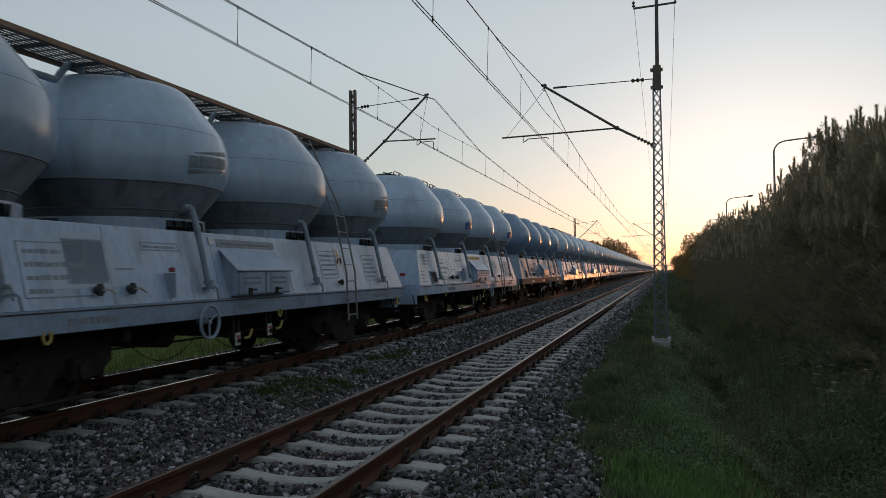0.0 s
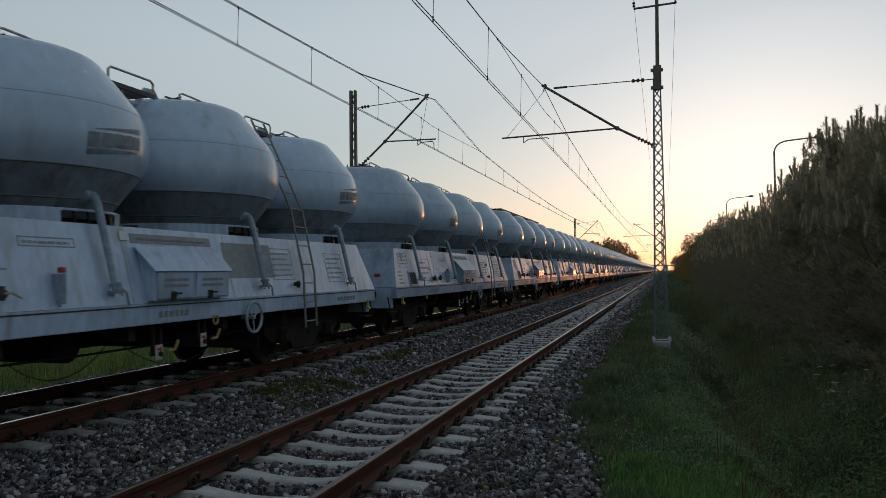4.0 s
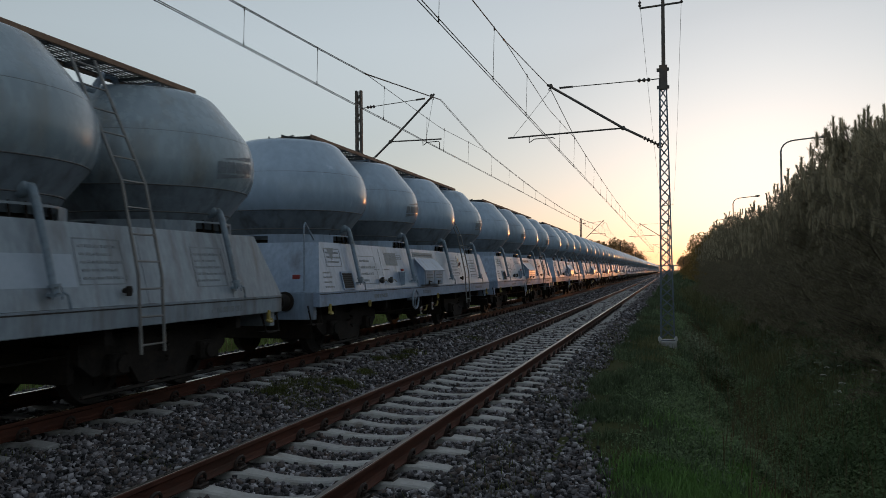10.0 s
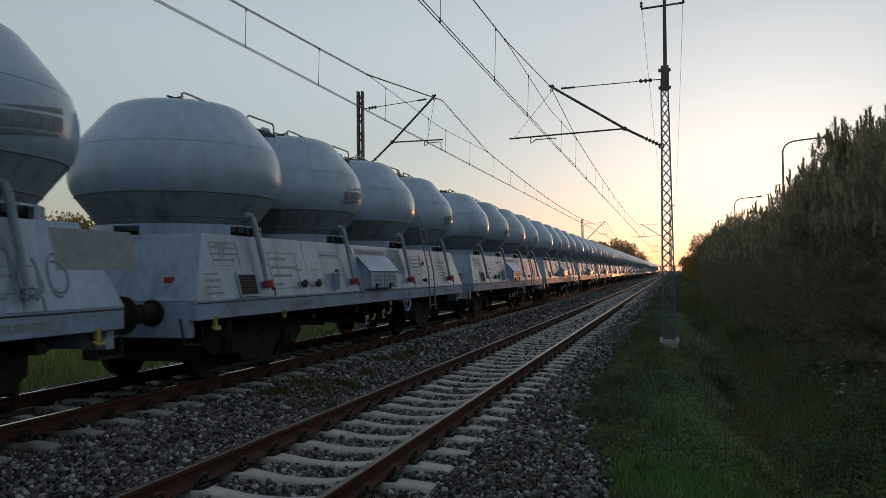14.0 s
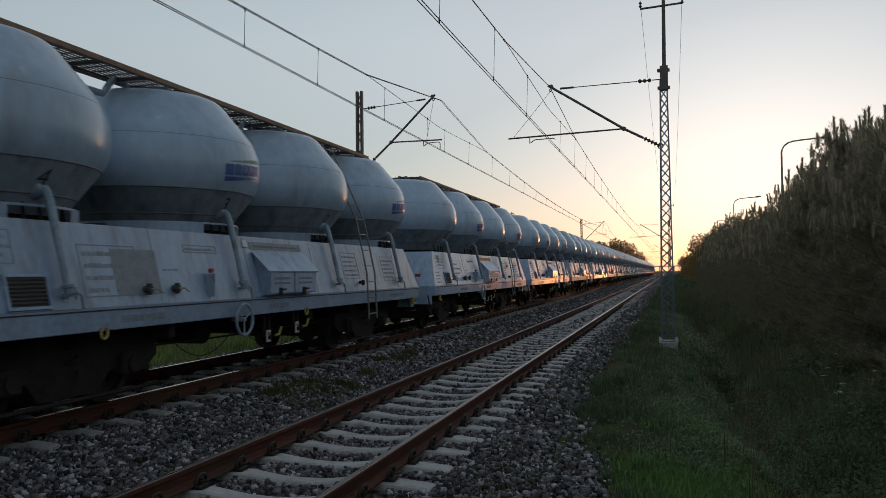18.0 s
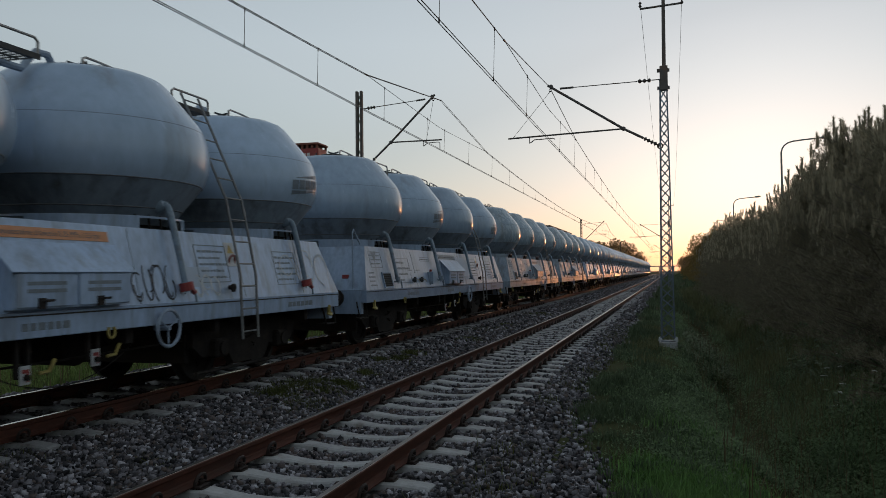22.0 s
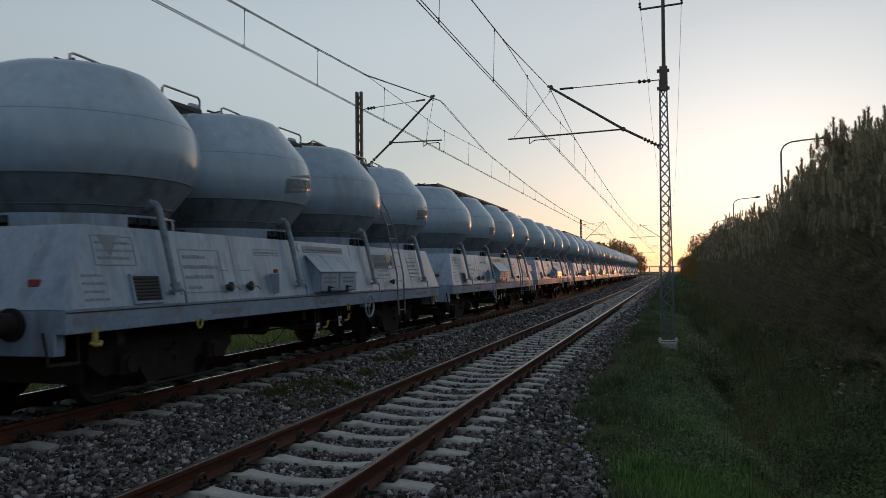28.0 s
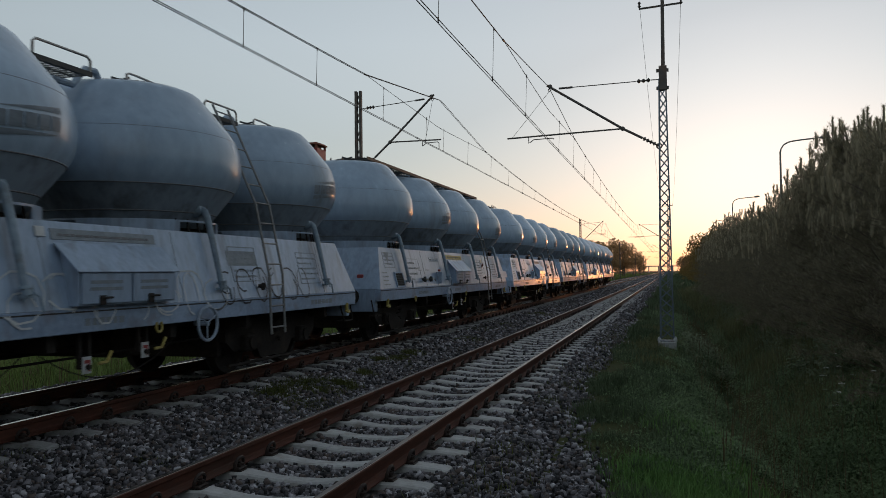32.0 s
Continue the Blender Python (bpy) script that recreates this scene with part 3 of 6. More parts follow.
def catenary_mast(y, side):
    """side 1: beside the empty track, with a feeder pole on top; side -1: beyond the far track."""
    if side > 0:
        x, z0, ztop, stay, low, knee, tip, arm = 3.19, -0.33, 7.05, 7.05, 5.16, (2.07, 5.71), (0.02, 7.05), (-1.28, 5.61)
        wire_z, mat = 5.5, M_MAST
    else:
        x, z0, ztop, stay, low, knee, tip, arm = -7.0, -0.35, 7.98, 7.36, 5.22, (-5.85, 6.14), (-4.35, 7.59), (-4.03, 6.13)
        wire_z, mat = 5.78, M_MAST_LEFT
    label = "grey lattice catenary mast with bracket arm beside the track" if side > 0 else "weathered lattice catenary mast beyond the far track"
    m = thing("catenary_mast", label, "catenary mast", pose(0, y, 0), group="catenary masts")
    lattice(m, x, 0, z0 + 0.08, ztop, 0.175 if side > 0 else 0.085, 0.085 if side > 0 else 0.075, mat, 26, 0.02 if side > 0 else 0.04)
    bm = bmesh.new()
    box(bm, x - 0.245, x + 0.245, -0.26, 0.26, height_on(GROUND, x) - 0.6, z0, 0.03)
    part("foundation", bm, M_FOUND, m, "concrete mast foundation")
    bm = bmesh.new()
    box(bm, x - 0.24, x + 0.24, -0.16, 0.16, z0, z0 + 0.03)
    for a in (-0.2, 0.2):
        for b in (-0.12, 0.12):
            tube(bm, [(x + a, b, z0), (x + a, b, z0 + 0.12)], 0.018, 6)
        slab(bm, [(x + a, -0.01, z0 + 0.03), (x + a * 0.85, -0.01, z0 + 0.03), (x + a * 0.8, -0.01, z0 + 0.35), (x + a * 0.85, -0.01, z0 + 0.35)], 0.012)
    part("base_plate", bm, mat, m)
    for a in (-0.215, 0.215) if side > 0 and y < 100 else ():
        for b in (-0.12, 0.12):
            bm = bmesh.new()
            tube(bm, [(x + a, b, z0), (x + a, b, z0 + 0.06), (x + a, b, z0 + 0.11)], [0.05, 0.05, 0.03], 8)
            part("anchor_nut", bm, M_WHITE, m)
    if side > 0:
        bm = bmesh.new()
        box(bm, x - 0.10, x + 0.12, -0.09, 0.09, 6.73, 7.42, 0.01)
        for z in (6.80, 7.30):
            box(bm, x - 0.17, x + 0.17, -0.05, 0.05, z - 0.04, z + 0.04)
        part("pole_socket", bm, M_MAST_LEFT, m)
        bm = bmesh.new()
        tube(bm, [(x + 0.02, 0, 7.4), (x + 0.04, 0, 10.2)], [0.055, 0.045], 10)
        part("feeder_pole", bm, M_MAST_LEFT, m, smooth=True)
        bm = bmesh.new()
        tube(bm, [(2.58, 0, 9.11), (3.75, 0, 9.17)], 0.03, 8)
        part("crossarm", bm, M_MAST_LEFT, m)
        for xx in (2.59, 3.73):
            bm = bmesh.new()
            insulator(bm, (xx, 0, 9.14), (xx, 0, 9.32), 2, 0.045)
            part("insulator", bm, M_PORCELAIN, m)
    # bracket: strut, stay, registration arm and steady arm
    bm = bmesh.new()
    s = side
    root = Vector((x - s * 0.12, 0, low))
    k3, t3, a3 = Vector((knee[0], 0, knee[1])), Vector((tip[0], 0, tip[1])), Vector((arm[0], 0, arm[1]))
    mid = root + (k3 - root) * 0.45
    tube(bm, [mid, k3, t3, t3 + (t3 - k3).normalized() * 0.12], 0.036, 8)
    part("bracket_strut", bm, M_MAST_LEFT, m, smooth=True)
    bm = bmesh.new()
    insulator(bm, root, mid, 5, 0.06)
    ring(bm, root, 0.07, 0.02, "y", 12, 5)
    part("insulator", bm, M_PORCELAIN, m)
    bm = bmesh.new()
    st = Vector((x - s * 0.1, 0, stay))
    te = t3 + Vector((s * 0.25, 0, -0.05))
    i0, i1 = st + (te - st) * 0.08, st + (te - st) * 0.22
    tube(bm, [st, i0], 0.015, 6)
    tube(bm, [i1, te], 0.013, 6)
    tube(bm, [te + (st - te) * 0.14, te], 0.03, 6)
    part("stay_rod", bm, M_MAST_LEFT, m)
    bm = bmesh.new()
    insulator(bm, i0, i1, 3, 0.06)
    part("insulator", bm, M_PORCELAIN, m)
    bm = bmesh.new()
    tube(bm, [k3, a3], 0.024, 8)
    ring(bm, k3, 0.05, 0.018, "y", 12, 5)
    part("registration_arm", bm, M_MAST_LEFT, m)
    bm = bmesh.new()
    d = a3 + (k3 - a3) * (0.19 if s > 0 else 0.36)
    w = Vector((d.x + s * 0.75, 0, wire_z + 0.02))
    if s < 0:
        w = Vector((TRACK_X - 0.1, 0, wire_z + 0.02))
    f = 1 if w.x > d.x else -1
    tube(bm, [d, d - Vector((0, 0, 0.19)), d - Vector((0, 0, 0.16)) + Vector((0.05 * f, 0, 0.0)), d - Vector((0, 0, 0.09)) + Vector((0.15 * f, 0, 0.0)), Vector((w.x - 0.05 * f, 0, d.z - 0.075)), Vector((w.x, 0, d.z - 0.11)), w], 0.014, 6)
    part("steady_arm", bm, M_MAST_LEFT, m)
    bm = bmesh.new()
    hang = t3 - Vector((s * 0.03, 0, 0.02))
    end = a3 + (k3 - a3) * (0.04 if s > 0 else 0.30)
    ring(bm, hang - Vector((0, 0, 0.06)), 0.035, 0.012, "y", 10, 5)
    tube(bm, [hang - Vector((0, 0, 0.09)), end], 0.006, 5)
    part("hanger_wire", bm, M_WIRE, m)
    bm = bmesh.new()
    tube(bm, [t3 + Vector((0, -0.05, 0.03)), t3 + Vector((0, 0.05, 0.03))], 0.055, 8)
    part("bracket_clamp", bm, M_MAST_LEFT, m)
    return m


NEAR_MASTS, FAR_MASTS = [-48, 23.0, 95, 172, 251, 334], [-46, 25.4, 96.3, 175, 254, 338]
for y in NEAR_MASTS[1:]:
    catenary_mast(y, 1)
for y in FAR_MASTS[1:]:
    catenary_mast(y, -1)


def overhead(name, masts, x, z, top, fork, label, hangers, twin):
    """Twin contact wire under a messenger: straight from each bracket to the fork of the stitch wire, then sagging. hangers: dropper places about a mast."""
    line = thing(name, label, "overhead wire", kind="structure")
    bm = bmesh.new()
    for d in (-0.028, 0.028):
        tube(bm, [(x + d, masts[0], z), (x + d, masts[-1], z)], 0.0085, 5)
    part("contact_wire", bm, M_WIRE, line)
    away_fork, z_fork, slope = fork

    def hang(d, span):
        if d < away_fork:
            return top + (z_fork - top) * d / away_fork
        half = span / 2
        k = slope / 2 / (half - away_fork)
        return z_fork - k * ((half - away_fork) ** 2 - (half - d) ** 2)
    bm = bmesh.new()
    pts = []
    drops = []
    for a, b in zip(masts, masts[1:]):
        span = b - a
        for d in [0.0, away_fork] + [away_fork + (span - 2 * away_fork) * k / 40 for k in range(1, 40)] + [span - away_fork]:
            pts.append((x + 0.05, a + d, hang(min(d, span - d), span)))
        lead, tail = [h for h in hangers if h > 0], [span + h for h in hangers if h < 0]
        gap = tail[0] - lead[-1]
        n = int(round(gap / 4.0))
        for d in lead + [lead[-1] + gap * k / n for k in range(1, n)] + tail:
            near = min(d, span - d)
            drops.append((a + d, hang(near, span) if near > away_fork else z_fork - 0.17 * (1 - near / away_fork)))
    pts.append((x + 0.05, masts[-1], top))
    for d in ((-0.022, 0.022) if twin else (0.0,)):
        tube(bm, [(a + d, b, c) for a, b, c in pts], 0.009 if twin else 0.0115, 5)
    part("messenger_wire", bm, M_WIRE, line)
    for m in masts[1:4]:
        bm = bmesh.new()
        tube(bm, [(x + 0.05, m - away_fork, z_fork), (x + 0.02, m - 0.4, z_fork - 0.17), (x + 0.02, m + 0.4, z_fork - 0.17), (x + 0.05, m + away_fork, z_fork)], 0.008, 5)
        for e in (-away_fork, away_fork):
            tube(bm, [(x + 0.05, m + e - 0.08, z_fork), (x + 0.05, m + e + 0.08, z_fork)], 0.02, 6)
        part("stitch_wire", bm, M_WIRE, line)
    for y, zz in drops:
        if 5 < y < 180:
            bm = bmesh.new()
            tube(bm, [(x + 0.05, y - 0.06, zz), (x, y, z)], 0.0055, 4)
            tube(bm, [(x, y, z - 0.02), (x, y, z + 0.07)], 0.013, 5)
            tube(bm, [(x + 0.05, y - 0.06, zz - 0.06), (x + 0.05, y - 0.06, zz + 0.02)], 0.013, 5)
            part("dropper", bm, M_WIRE, line)
    return line


overhead("catenary_near", NEAR_MASTS, -0.08, 5.53, 7.07, (6.6, 6.585, 0.027), "twin contact wire hung from a sagging messenger over the empty track", (-11.4, -7.5, -3.7, 2.4, 6.4, 10.4), False)
overhead("catenary_far", FAR_MASTS, TRACK_X - 0.1, 5.80, 7.46, (6.8, 6.70, 0.041), "twin contact wire hung from a sagging messenger over the train", (-12.7, -9.6, -5.4, -1.5, 0.5, 3.9, 8.0), True)
line = thing("feeder_line", "two thin feeder wires on pole tops", "overhead wire", kind="structure")
for xx in (2.59, 3.73):
    bm = bmesh.new()
    pts = []
    for a, b in zip(NEAR_MASTS, NEAR_MASTS[1:]):
        pts += [(xx, a + (b - a) * k / 12, 9.33 - 4 * 1.3 * (k / 12) * (1 - k / 12)) for k in range(12)]
    tube(bm, pts, 0.007, 4)
    part("feeder_wire", bm, M_WIRE, line)


# ---- street lamps beyond the hedge ----
def street_lamp(x, y):
    m = thing("street_lamp", "tall grey street lamp with a curved arm beyond the hedge", "street lamp", pose(x, y, height_on(GROUND, x)), group="street lamps")
    z = 9.57
    bm = bmesh.new()
    pts = [(0, 0, 0), (0, 0, 5.0), (0, 0, 8.85), (0.05, 0, 9.05), (0.17, 0, 9.25), (0.36, 0, 9.39), (0.62, 0, 9.48), (1.2, 0, 9.54), (1.9, 0, 9.59), (2.3, 0, 9.62)]
    tube(bm, pts, [0.09, 0.075, 0.055] + [0.045] * (len(pts) - 3), 10)
    part("column", bm, M_LAMP, m, smooth=True)
    bm = bmesh.new()
    tube(bm, [(2.2, 0, z + 0.04), (2.32, 0, z + 0.06), (2.62, 0, z + 0.09), (2.8, 0, z + 0.10)], [0.05, 0.10, 0.11, 0.04], 12)
    part("luminaire", bm, M_LAMP, m, smooth=True)


for x, y in ((9.88, 51.6), (10.02, 91.5), (10.1, 131), (10.2, 171)):
    street_lamp(x, y)


# ---- distance ----
def brick_tower(x, y):
    m = thing("brick_tower", "red brick tower with a red sign under its cornice", "tower", pose(x, y, height_on(GROUND, x)))
    z = -height_on(GROUND, x)
    bm = bmesh.new()
    box(bm, -1.62, 1.62, -1.05, 1.05, 0, z + 13.95)
    part("shaft", bm, M_BRICK, m)
    bm = bmesh.new()
    box(bm, -1.75, 1.75, -1.18, 1.18, z + 14.30, z + 14.42)
    box(bm, -1.62, 1.62, -1.05, 1.05, z + 14.42, z + 14.52)
    part("cornice", bm, M_BRICK, m)
    for k in range(7):
        for b in (-1.0, 1.0):
            bm = bmesh.new()
            a = -1.55 + 3.1 * k / 6
            box(bm, a - 0.10, a + 0.10, b - 0.08, b + 0.08, z + 13.95, z + 14.30)
            part("pillar", bm, M_BRICK, m)
    bm = bmesh.new()
    box(bm, -1.3, 1.3, -0.7, 0.7, z + 13.95, z + 14.25)
    part("core", bm, M_DARK, m)
    bm = bmesh.new()
    box(bm, -1.6, 1.66, -1.13, -1.06, z + 13.0, z + 13.94, 0.01)
    box(bm, 1.63, 1.70, -1.06, 0.9, z + 13.0, z + 13.94, 0.01)
    sign = part("sign_board", bm, M_RED, m, "bright red sign board")
    bm = bmesh.new()
    for k, (w, h) in enumerate(((0.42, 0.40), (0.30, 0.30), (0.10, 0.46), (0.34, 0.30), (0.30, 0.30))):
        a = -1.35 + 0.47 * k
        box(bm, a, a + w, -1.15, -1.131, z + 13.2, z + 13.2 + h)
    part("sign_lettering", bm, M_WHITE, sign)


brick_tower(-31.15, 71.2)
bridge = thing("road_bridge", "distant concrete bridge across the line", "bridge", pose(0, 950, 0))
bm = bmesh.new()
box(bm, -34, 34, -4, 4, 6.2, 7.3)
part("deck", bm, M_FOUND, bridge)
bm = bmesh.new()
for k in range(35):
    box(bm, -34 + k * 2 - 0.06, -34 + k * 2 + 0.06, -4, -3.9, 7.3, 8.3)
box(bm, -34, 34, -4, -3.9, 8.25, 8.35)
part("railing", bm, M_LAMP, bridge)
for x in (-20, -9, 7, 20):
    bm = bmesh.new()
    box(bm, x - 0.6, x + 0.6, -3, 3, -1, 6.2)
    part("pier", bm, M_FOUND, bridge)

# ---- grass and weeds ----
def blades(name, areas, mat, label, seed, profile=GROUND):
    """areas: (x0, x1, y0, y1, count, low, high, width, clumpy)."""
    rng = np.random.default_rng(seed)
    V, F, base = [], [], 0
    for x0, x1, y0, y1, n, low, high, width, clump in areas:
        if clump:
            c = max(3, int(n / clump))
            cx, cy, cr = rng.uniform(x0, x1, c), rng.uniform(y0, y1, c), rng.uniform(0.06, 0.30, c)
            k = rng.integers(0, c, n)
            x, y = cx[k] + rng.normal(0, 1, n) * cr[k], cy[k] + rng.normal(0, 1, n) * cr[k]
            tall = rng.uniform(0.6, 1.2, c)[k]
        else:
            x, y, tall = rng.uniform(x0, x1, n), rng.uniform(y0, y1, n), rng.uniform(0.8, 1.1, n)
        if profile is GROUND:
            keep = (x < 0) | ((np.hypot(x - 3.19, y - 22.6) > 0.55) & (x > ballast_edge(y) + 0.06 * np.sin(y * 5.3) + rng.normal(0, 0.07, n)))
            x, y, tall = x[keep], y[keep], tall[keep]
            n = len(x)
        z = heights(profile, x, y) - 0.03
        h = rng.uniform(low, high, n) * tall
        a, tilt = rng.uniform(0, 6.28, n), rng.uniform(0.05, 0.6, n)
        dx, dy = np.cos(a), np.sin(a)
        w = width * rng.uniform(0.6, 1.3, n)
        px, py = -dy * w, dx * w
        m1, m2 = h * 0.55, h
        o1, o2 = h * tilt * 0.3, h * tilt
        P = np.stack([x, y, z], -1)
        def at(o, hz, s):
            return P + np.stack([dx * o + px * s, dy * o + py * s, hz], -1)
        v = np.stack([at(0 * h, 0 * h, -1), at(0 * h, 0 * h, 1), at(o1, m1, 0.8), at(o1, m1, -0.8), at(o2, m2 * (1 - 0.25 * tilt), 0.12), at(o2, m2 * (1 - 0.25 * tilt), -0.12)], 1)
        f = np.array([[0, 1, 2, 3], [3, 2, 4, 5]])
        V.append(v.reshape(-1, 3))
        F.append((f[None] + (np.arange(n) * 6)[:, None, None]).reshape(-1, 4) + base)
        base += 6 * n
    ob = new(name, arrays_mesh(name, np.concatenate(V), np.concatenate(F), mat))
    return tagged(ob, label, "grass", kind="stuff")


def weeds(name, areas, mat, label, seed, leaf=0.06):
    """Low leafy plants: whorls of pointed leaves on short stalks."""
    rng = np.random.default_rng(seed)
    V, F, base = [], [], 0
    for x0, x1, y0, y1, n, high in areas:
        k = 12
        c = max(4, n // 45)
        cx, cy, cr, ch = rng.uniform(x0, x1, c), rng.uniform(y0, y1, c), rng.uniform(0.10, 0.42, c), rng.uniform(0.45, 1.15, c)
        pick = rng.integers(0, c, n)
        x, y = cx[pick] + rng.normal(0, 1, n) * cr[pick], cy[pick] + rng.normal(0, 1, n) * cr[pick] * 1.3
        ok = (np.hypot(x - 3.19, y - 22.5) > 0.6) & (x > x0 - 0.3) & (x < x1 + 0.3) & ((y < 0) | (x > ballast_edge(y) + 0.1))
        x, y, pick = x[ok], y[ok], pick[ok]
        n = len(x)
        hh = np.repeat(rng.uniform(0.3, 1.0, n) * high * ch[pick], k)
        x, y = np.repeat(x, k), np.repeat(y, k)
        m = n * k
        z = heights(GROUND, x, y) + hh * rng.uniform(0.1, 1.0, m)
        x, y = x + rng.normal(0, 0.07, m), y + rng.normal(0, 0.07, m)
        a, e, s = rng.uniform(0, 6.28, m), rng.uniform(-0.5, 0.8, m), leaf * rng.uniform(0.5, 1.5, m)
        d = np.stack([np.cos(a) * np.cos(e), np.sin(a) * np.cos(e), np.sin(e)], -1)
        q = np.stack([-np.sin(a), np.cos(a), rng.uniform(-0.5, 0.5, m)], -1)
        P = np.stack([x, y, z], -1)
        s = s[:, None]
        v = np.stack([P, P + d * s + q * s * 0.38, P + d * s * 2.1, P + d * s - q * s * 0.38], 1)
        V.append(v.reshape(-1, 3))
        F.append(np.arange(m * 4).reshape(-1, 4) + base)
        base += m * 4
    ob = new(name, arrays_mesh(name, np.concatenate(V), np.concatenate(F), mat))
    return tagged(ob, label, "weeds", kind="stuff")


blades("bank_grass", [(1.75, 4.0, 3.0, 14, 30000, 0.06, 0.22, 0.006, 260), (1.8, 4.4, 14, 40, 30000, 0.08, 0.28, 0.010, 260), (2.0, 7.0, 40, 110, 16000, 0.2, 0.45, 0.02, 40), (5.2, 7.0, 8, 40, 12000, 0.15, 0.5, 0.008, 90), (1.9, 7.5, -9, 4.5, 9000, 0.08, 0.28, 0.009, 130), (2.0, 9.0, 110, 420, 9000, 0.3, 0.7, 0.06, 20)], M_GRASS, "dark green grass on the bank beside the ballast", 1)
blades("lush_grass", [(2.95, 4.4, 4.4, 8.9, 30000, 0.07, 0.24, 0.006, 110), (3.2, 4.0, 9.0, 12.5, 2500, 0.10, 0.25, 0.007, 160)], M_GRASS_LUSH, "bright tufts of lush grass", 2)
blades("meadow_grass", [(5.3, 6.9, 9, 17, 3500, 0.3, 0.7, 0.006, 120), (5.3, 6.9, 17, 45, 12000, 0.35, 0.9, 0.008, 120), (2.6, 4.2, 17, 30, 7000, 0.10, 0.30, 0.009, 300), (4.6, 7.2, 45, 100, 9000, 0.4, 1.0, 0.02, 60)], M_MEADOW, "tall pale meadow grass on the bank below the hedge", 13)
blades("field_grass", [(-14, -8.2, 6, 40, 34000, 0.2, 0.5, 0.014, 40), (-8.3, -7.1, 6, 40, 14000, 0.08, 0.22, 0.010, 60), (-26, -6.8, 40, 160, 26000, 0.3, 0.7, 0.04, 30), (-30, -7.2, 160, 520, 9000, 0.4, 0.8, 0.09, 20)], M_FIELD, "tall green grass beyond the far track", 3)
blades("track_tufts", [(-2.5, -1.75, 7, 34, 7000, 0.06, 0.14, 0.006, 420), (-2.4, -1.55, 10.1, 12.2, 12000, 0.06, 0.12, 0.005, 700), (-2.4, -2.0, 14.3, 16.5, 3600, 0.06, 0.13, 0.006, 500), (-3.0, -2.7, 6.0, 6.6, 900, 0.05, 0.10, 0.005, 300), (-1.75, -1.55, 6.6, 7.0, 700, 0.05, 0.09, 0.005, 300), (1.5, 2.0, 4, 30, 4200, 0.06, 0.15, 0.006, 60)], M_MOSS, "mossy grass tufts in the ballast between the tracks", 4, BED)
blades("dry_stems", [(3.8, 7.5, 7, 40, 2600, 0.4, 0.9, 0.004, 0), (-12, -7, 6, 40, 1500, 0.5, 0.9, 0.006, 0)], M_DRY, "dry brown stems in the ditch", 5)
weeds("ditch_weeds", [(3.5, 4.4, 9.5, 16, 2600, 0.30), (5.0, 6.9, 8, 16, 11000, 0.40), (3.4, 4.3, 16, 40, 3000, 0.3), (4.9, 7.2, 16, 40, 11000, 0.5), (2.3, 3.8, 13, 40, 3000, 0.16), (4.2, 7.0, 40, 90, 2000, 0.6), (2.6, 3.8, 8.5, 16, 2200, 0.16)], M_WEED, "leafy weeds filling the ditch", 6, 0.023)


weeds("ditch_shrubs", [(5.9, 7.3, 12, 40, 5600, 1.0), (5.6, 7.0, 40, 80, 1400, 1.2), (3.9, 4.4, 17, 30, 500, 0.6)], M_SHRUB, "brownish green shrubs along the foot of the hedge", 9, 0.045)


def flowers(seed):
    """Flat white umbels on thin stems."""
    rnd = random.Random(seed)
    bm = bmesh.new()
    for k in range(16):
        x, y = rnd.gauss(6.15, 0.28), rnd.gauss(13.6, 1.6)
        h = rnd.uniform(0.35, 0.75)
        z = height_on(GROUND, x)
        for j in range(rnd.randint(5, 11)):
            a, r = rnd.uniform(0, 6.28), rnd.uniform(0, 0.055)
            c = Vector((x + r * math.cos(a), y + r * math.sin(a), z + h - r * 0.3))
            bmesh.ops.create_icosphere(bm, subdivisions=1, radius=rnd.uniform(0.010, 0.018), matrix=Matrix.Translation(c) @ Matrix.Diagonal((1, 1, 0.5, 1)))
    me = mesh_of("white_flowers", bm, M_PETAL)
    tagged(new("white_flowers", me), "white umbel flowers among the weeds", "flowers", kind="stuff")


flowers(3)


# ---- trees ----
def crown_quads(points, dirs, length, width, rng, per, loose=0.0):
    """Thin leaves or needles round each point."""
    n = len(points) * per
    P = np.repeat(points, per, 0) + rng.normal(0, 1, (n, 3)) * loose
    D = np.repeat(dirs, per, 0) + rng.normal(0, 0.55, (n, 3))
    D /= np.linalg.norm(D, axis=1)[:, None]
    Q = np.cross(D, rng.normal(0, 1, (n, 3)))
    Q /= np.linalg.norm(Q, axis=1)[:, None]
    L = length * rng.uniform(0.6, 1.2, n)[:, None]
    W = width * rng.uniform(0.7, 1.3, n)[:, None]
    return np.stack([P, P + D * L * 0.5 + Q * W, P + D * L, P + D * L * 0.5 - Q * W], 1).reshape(-1, 3)


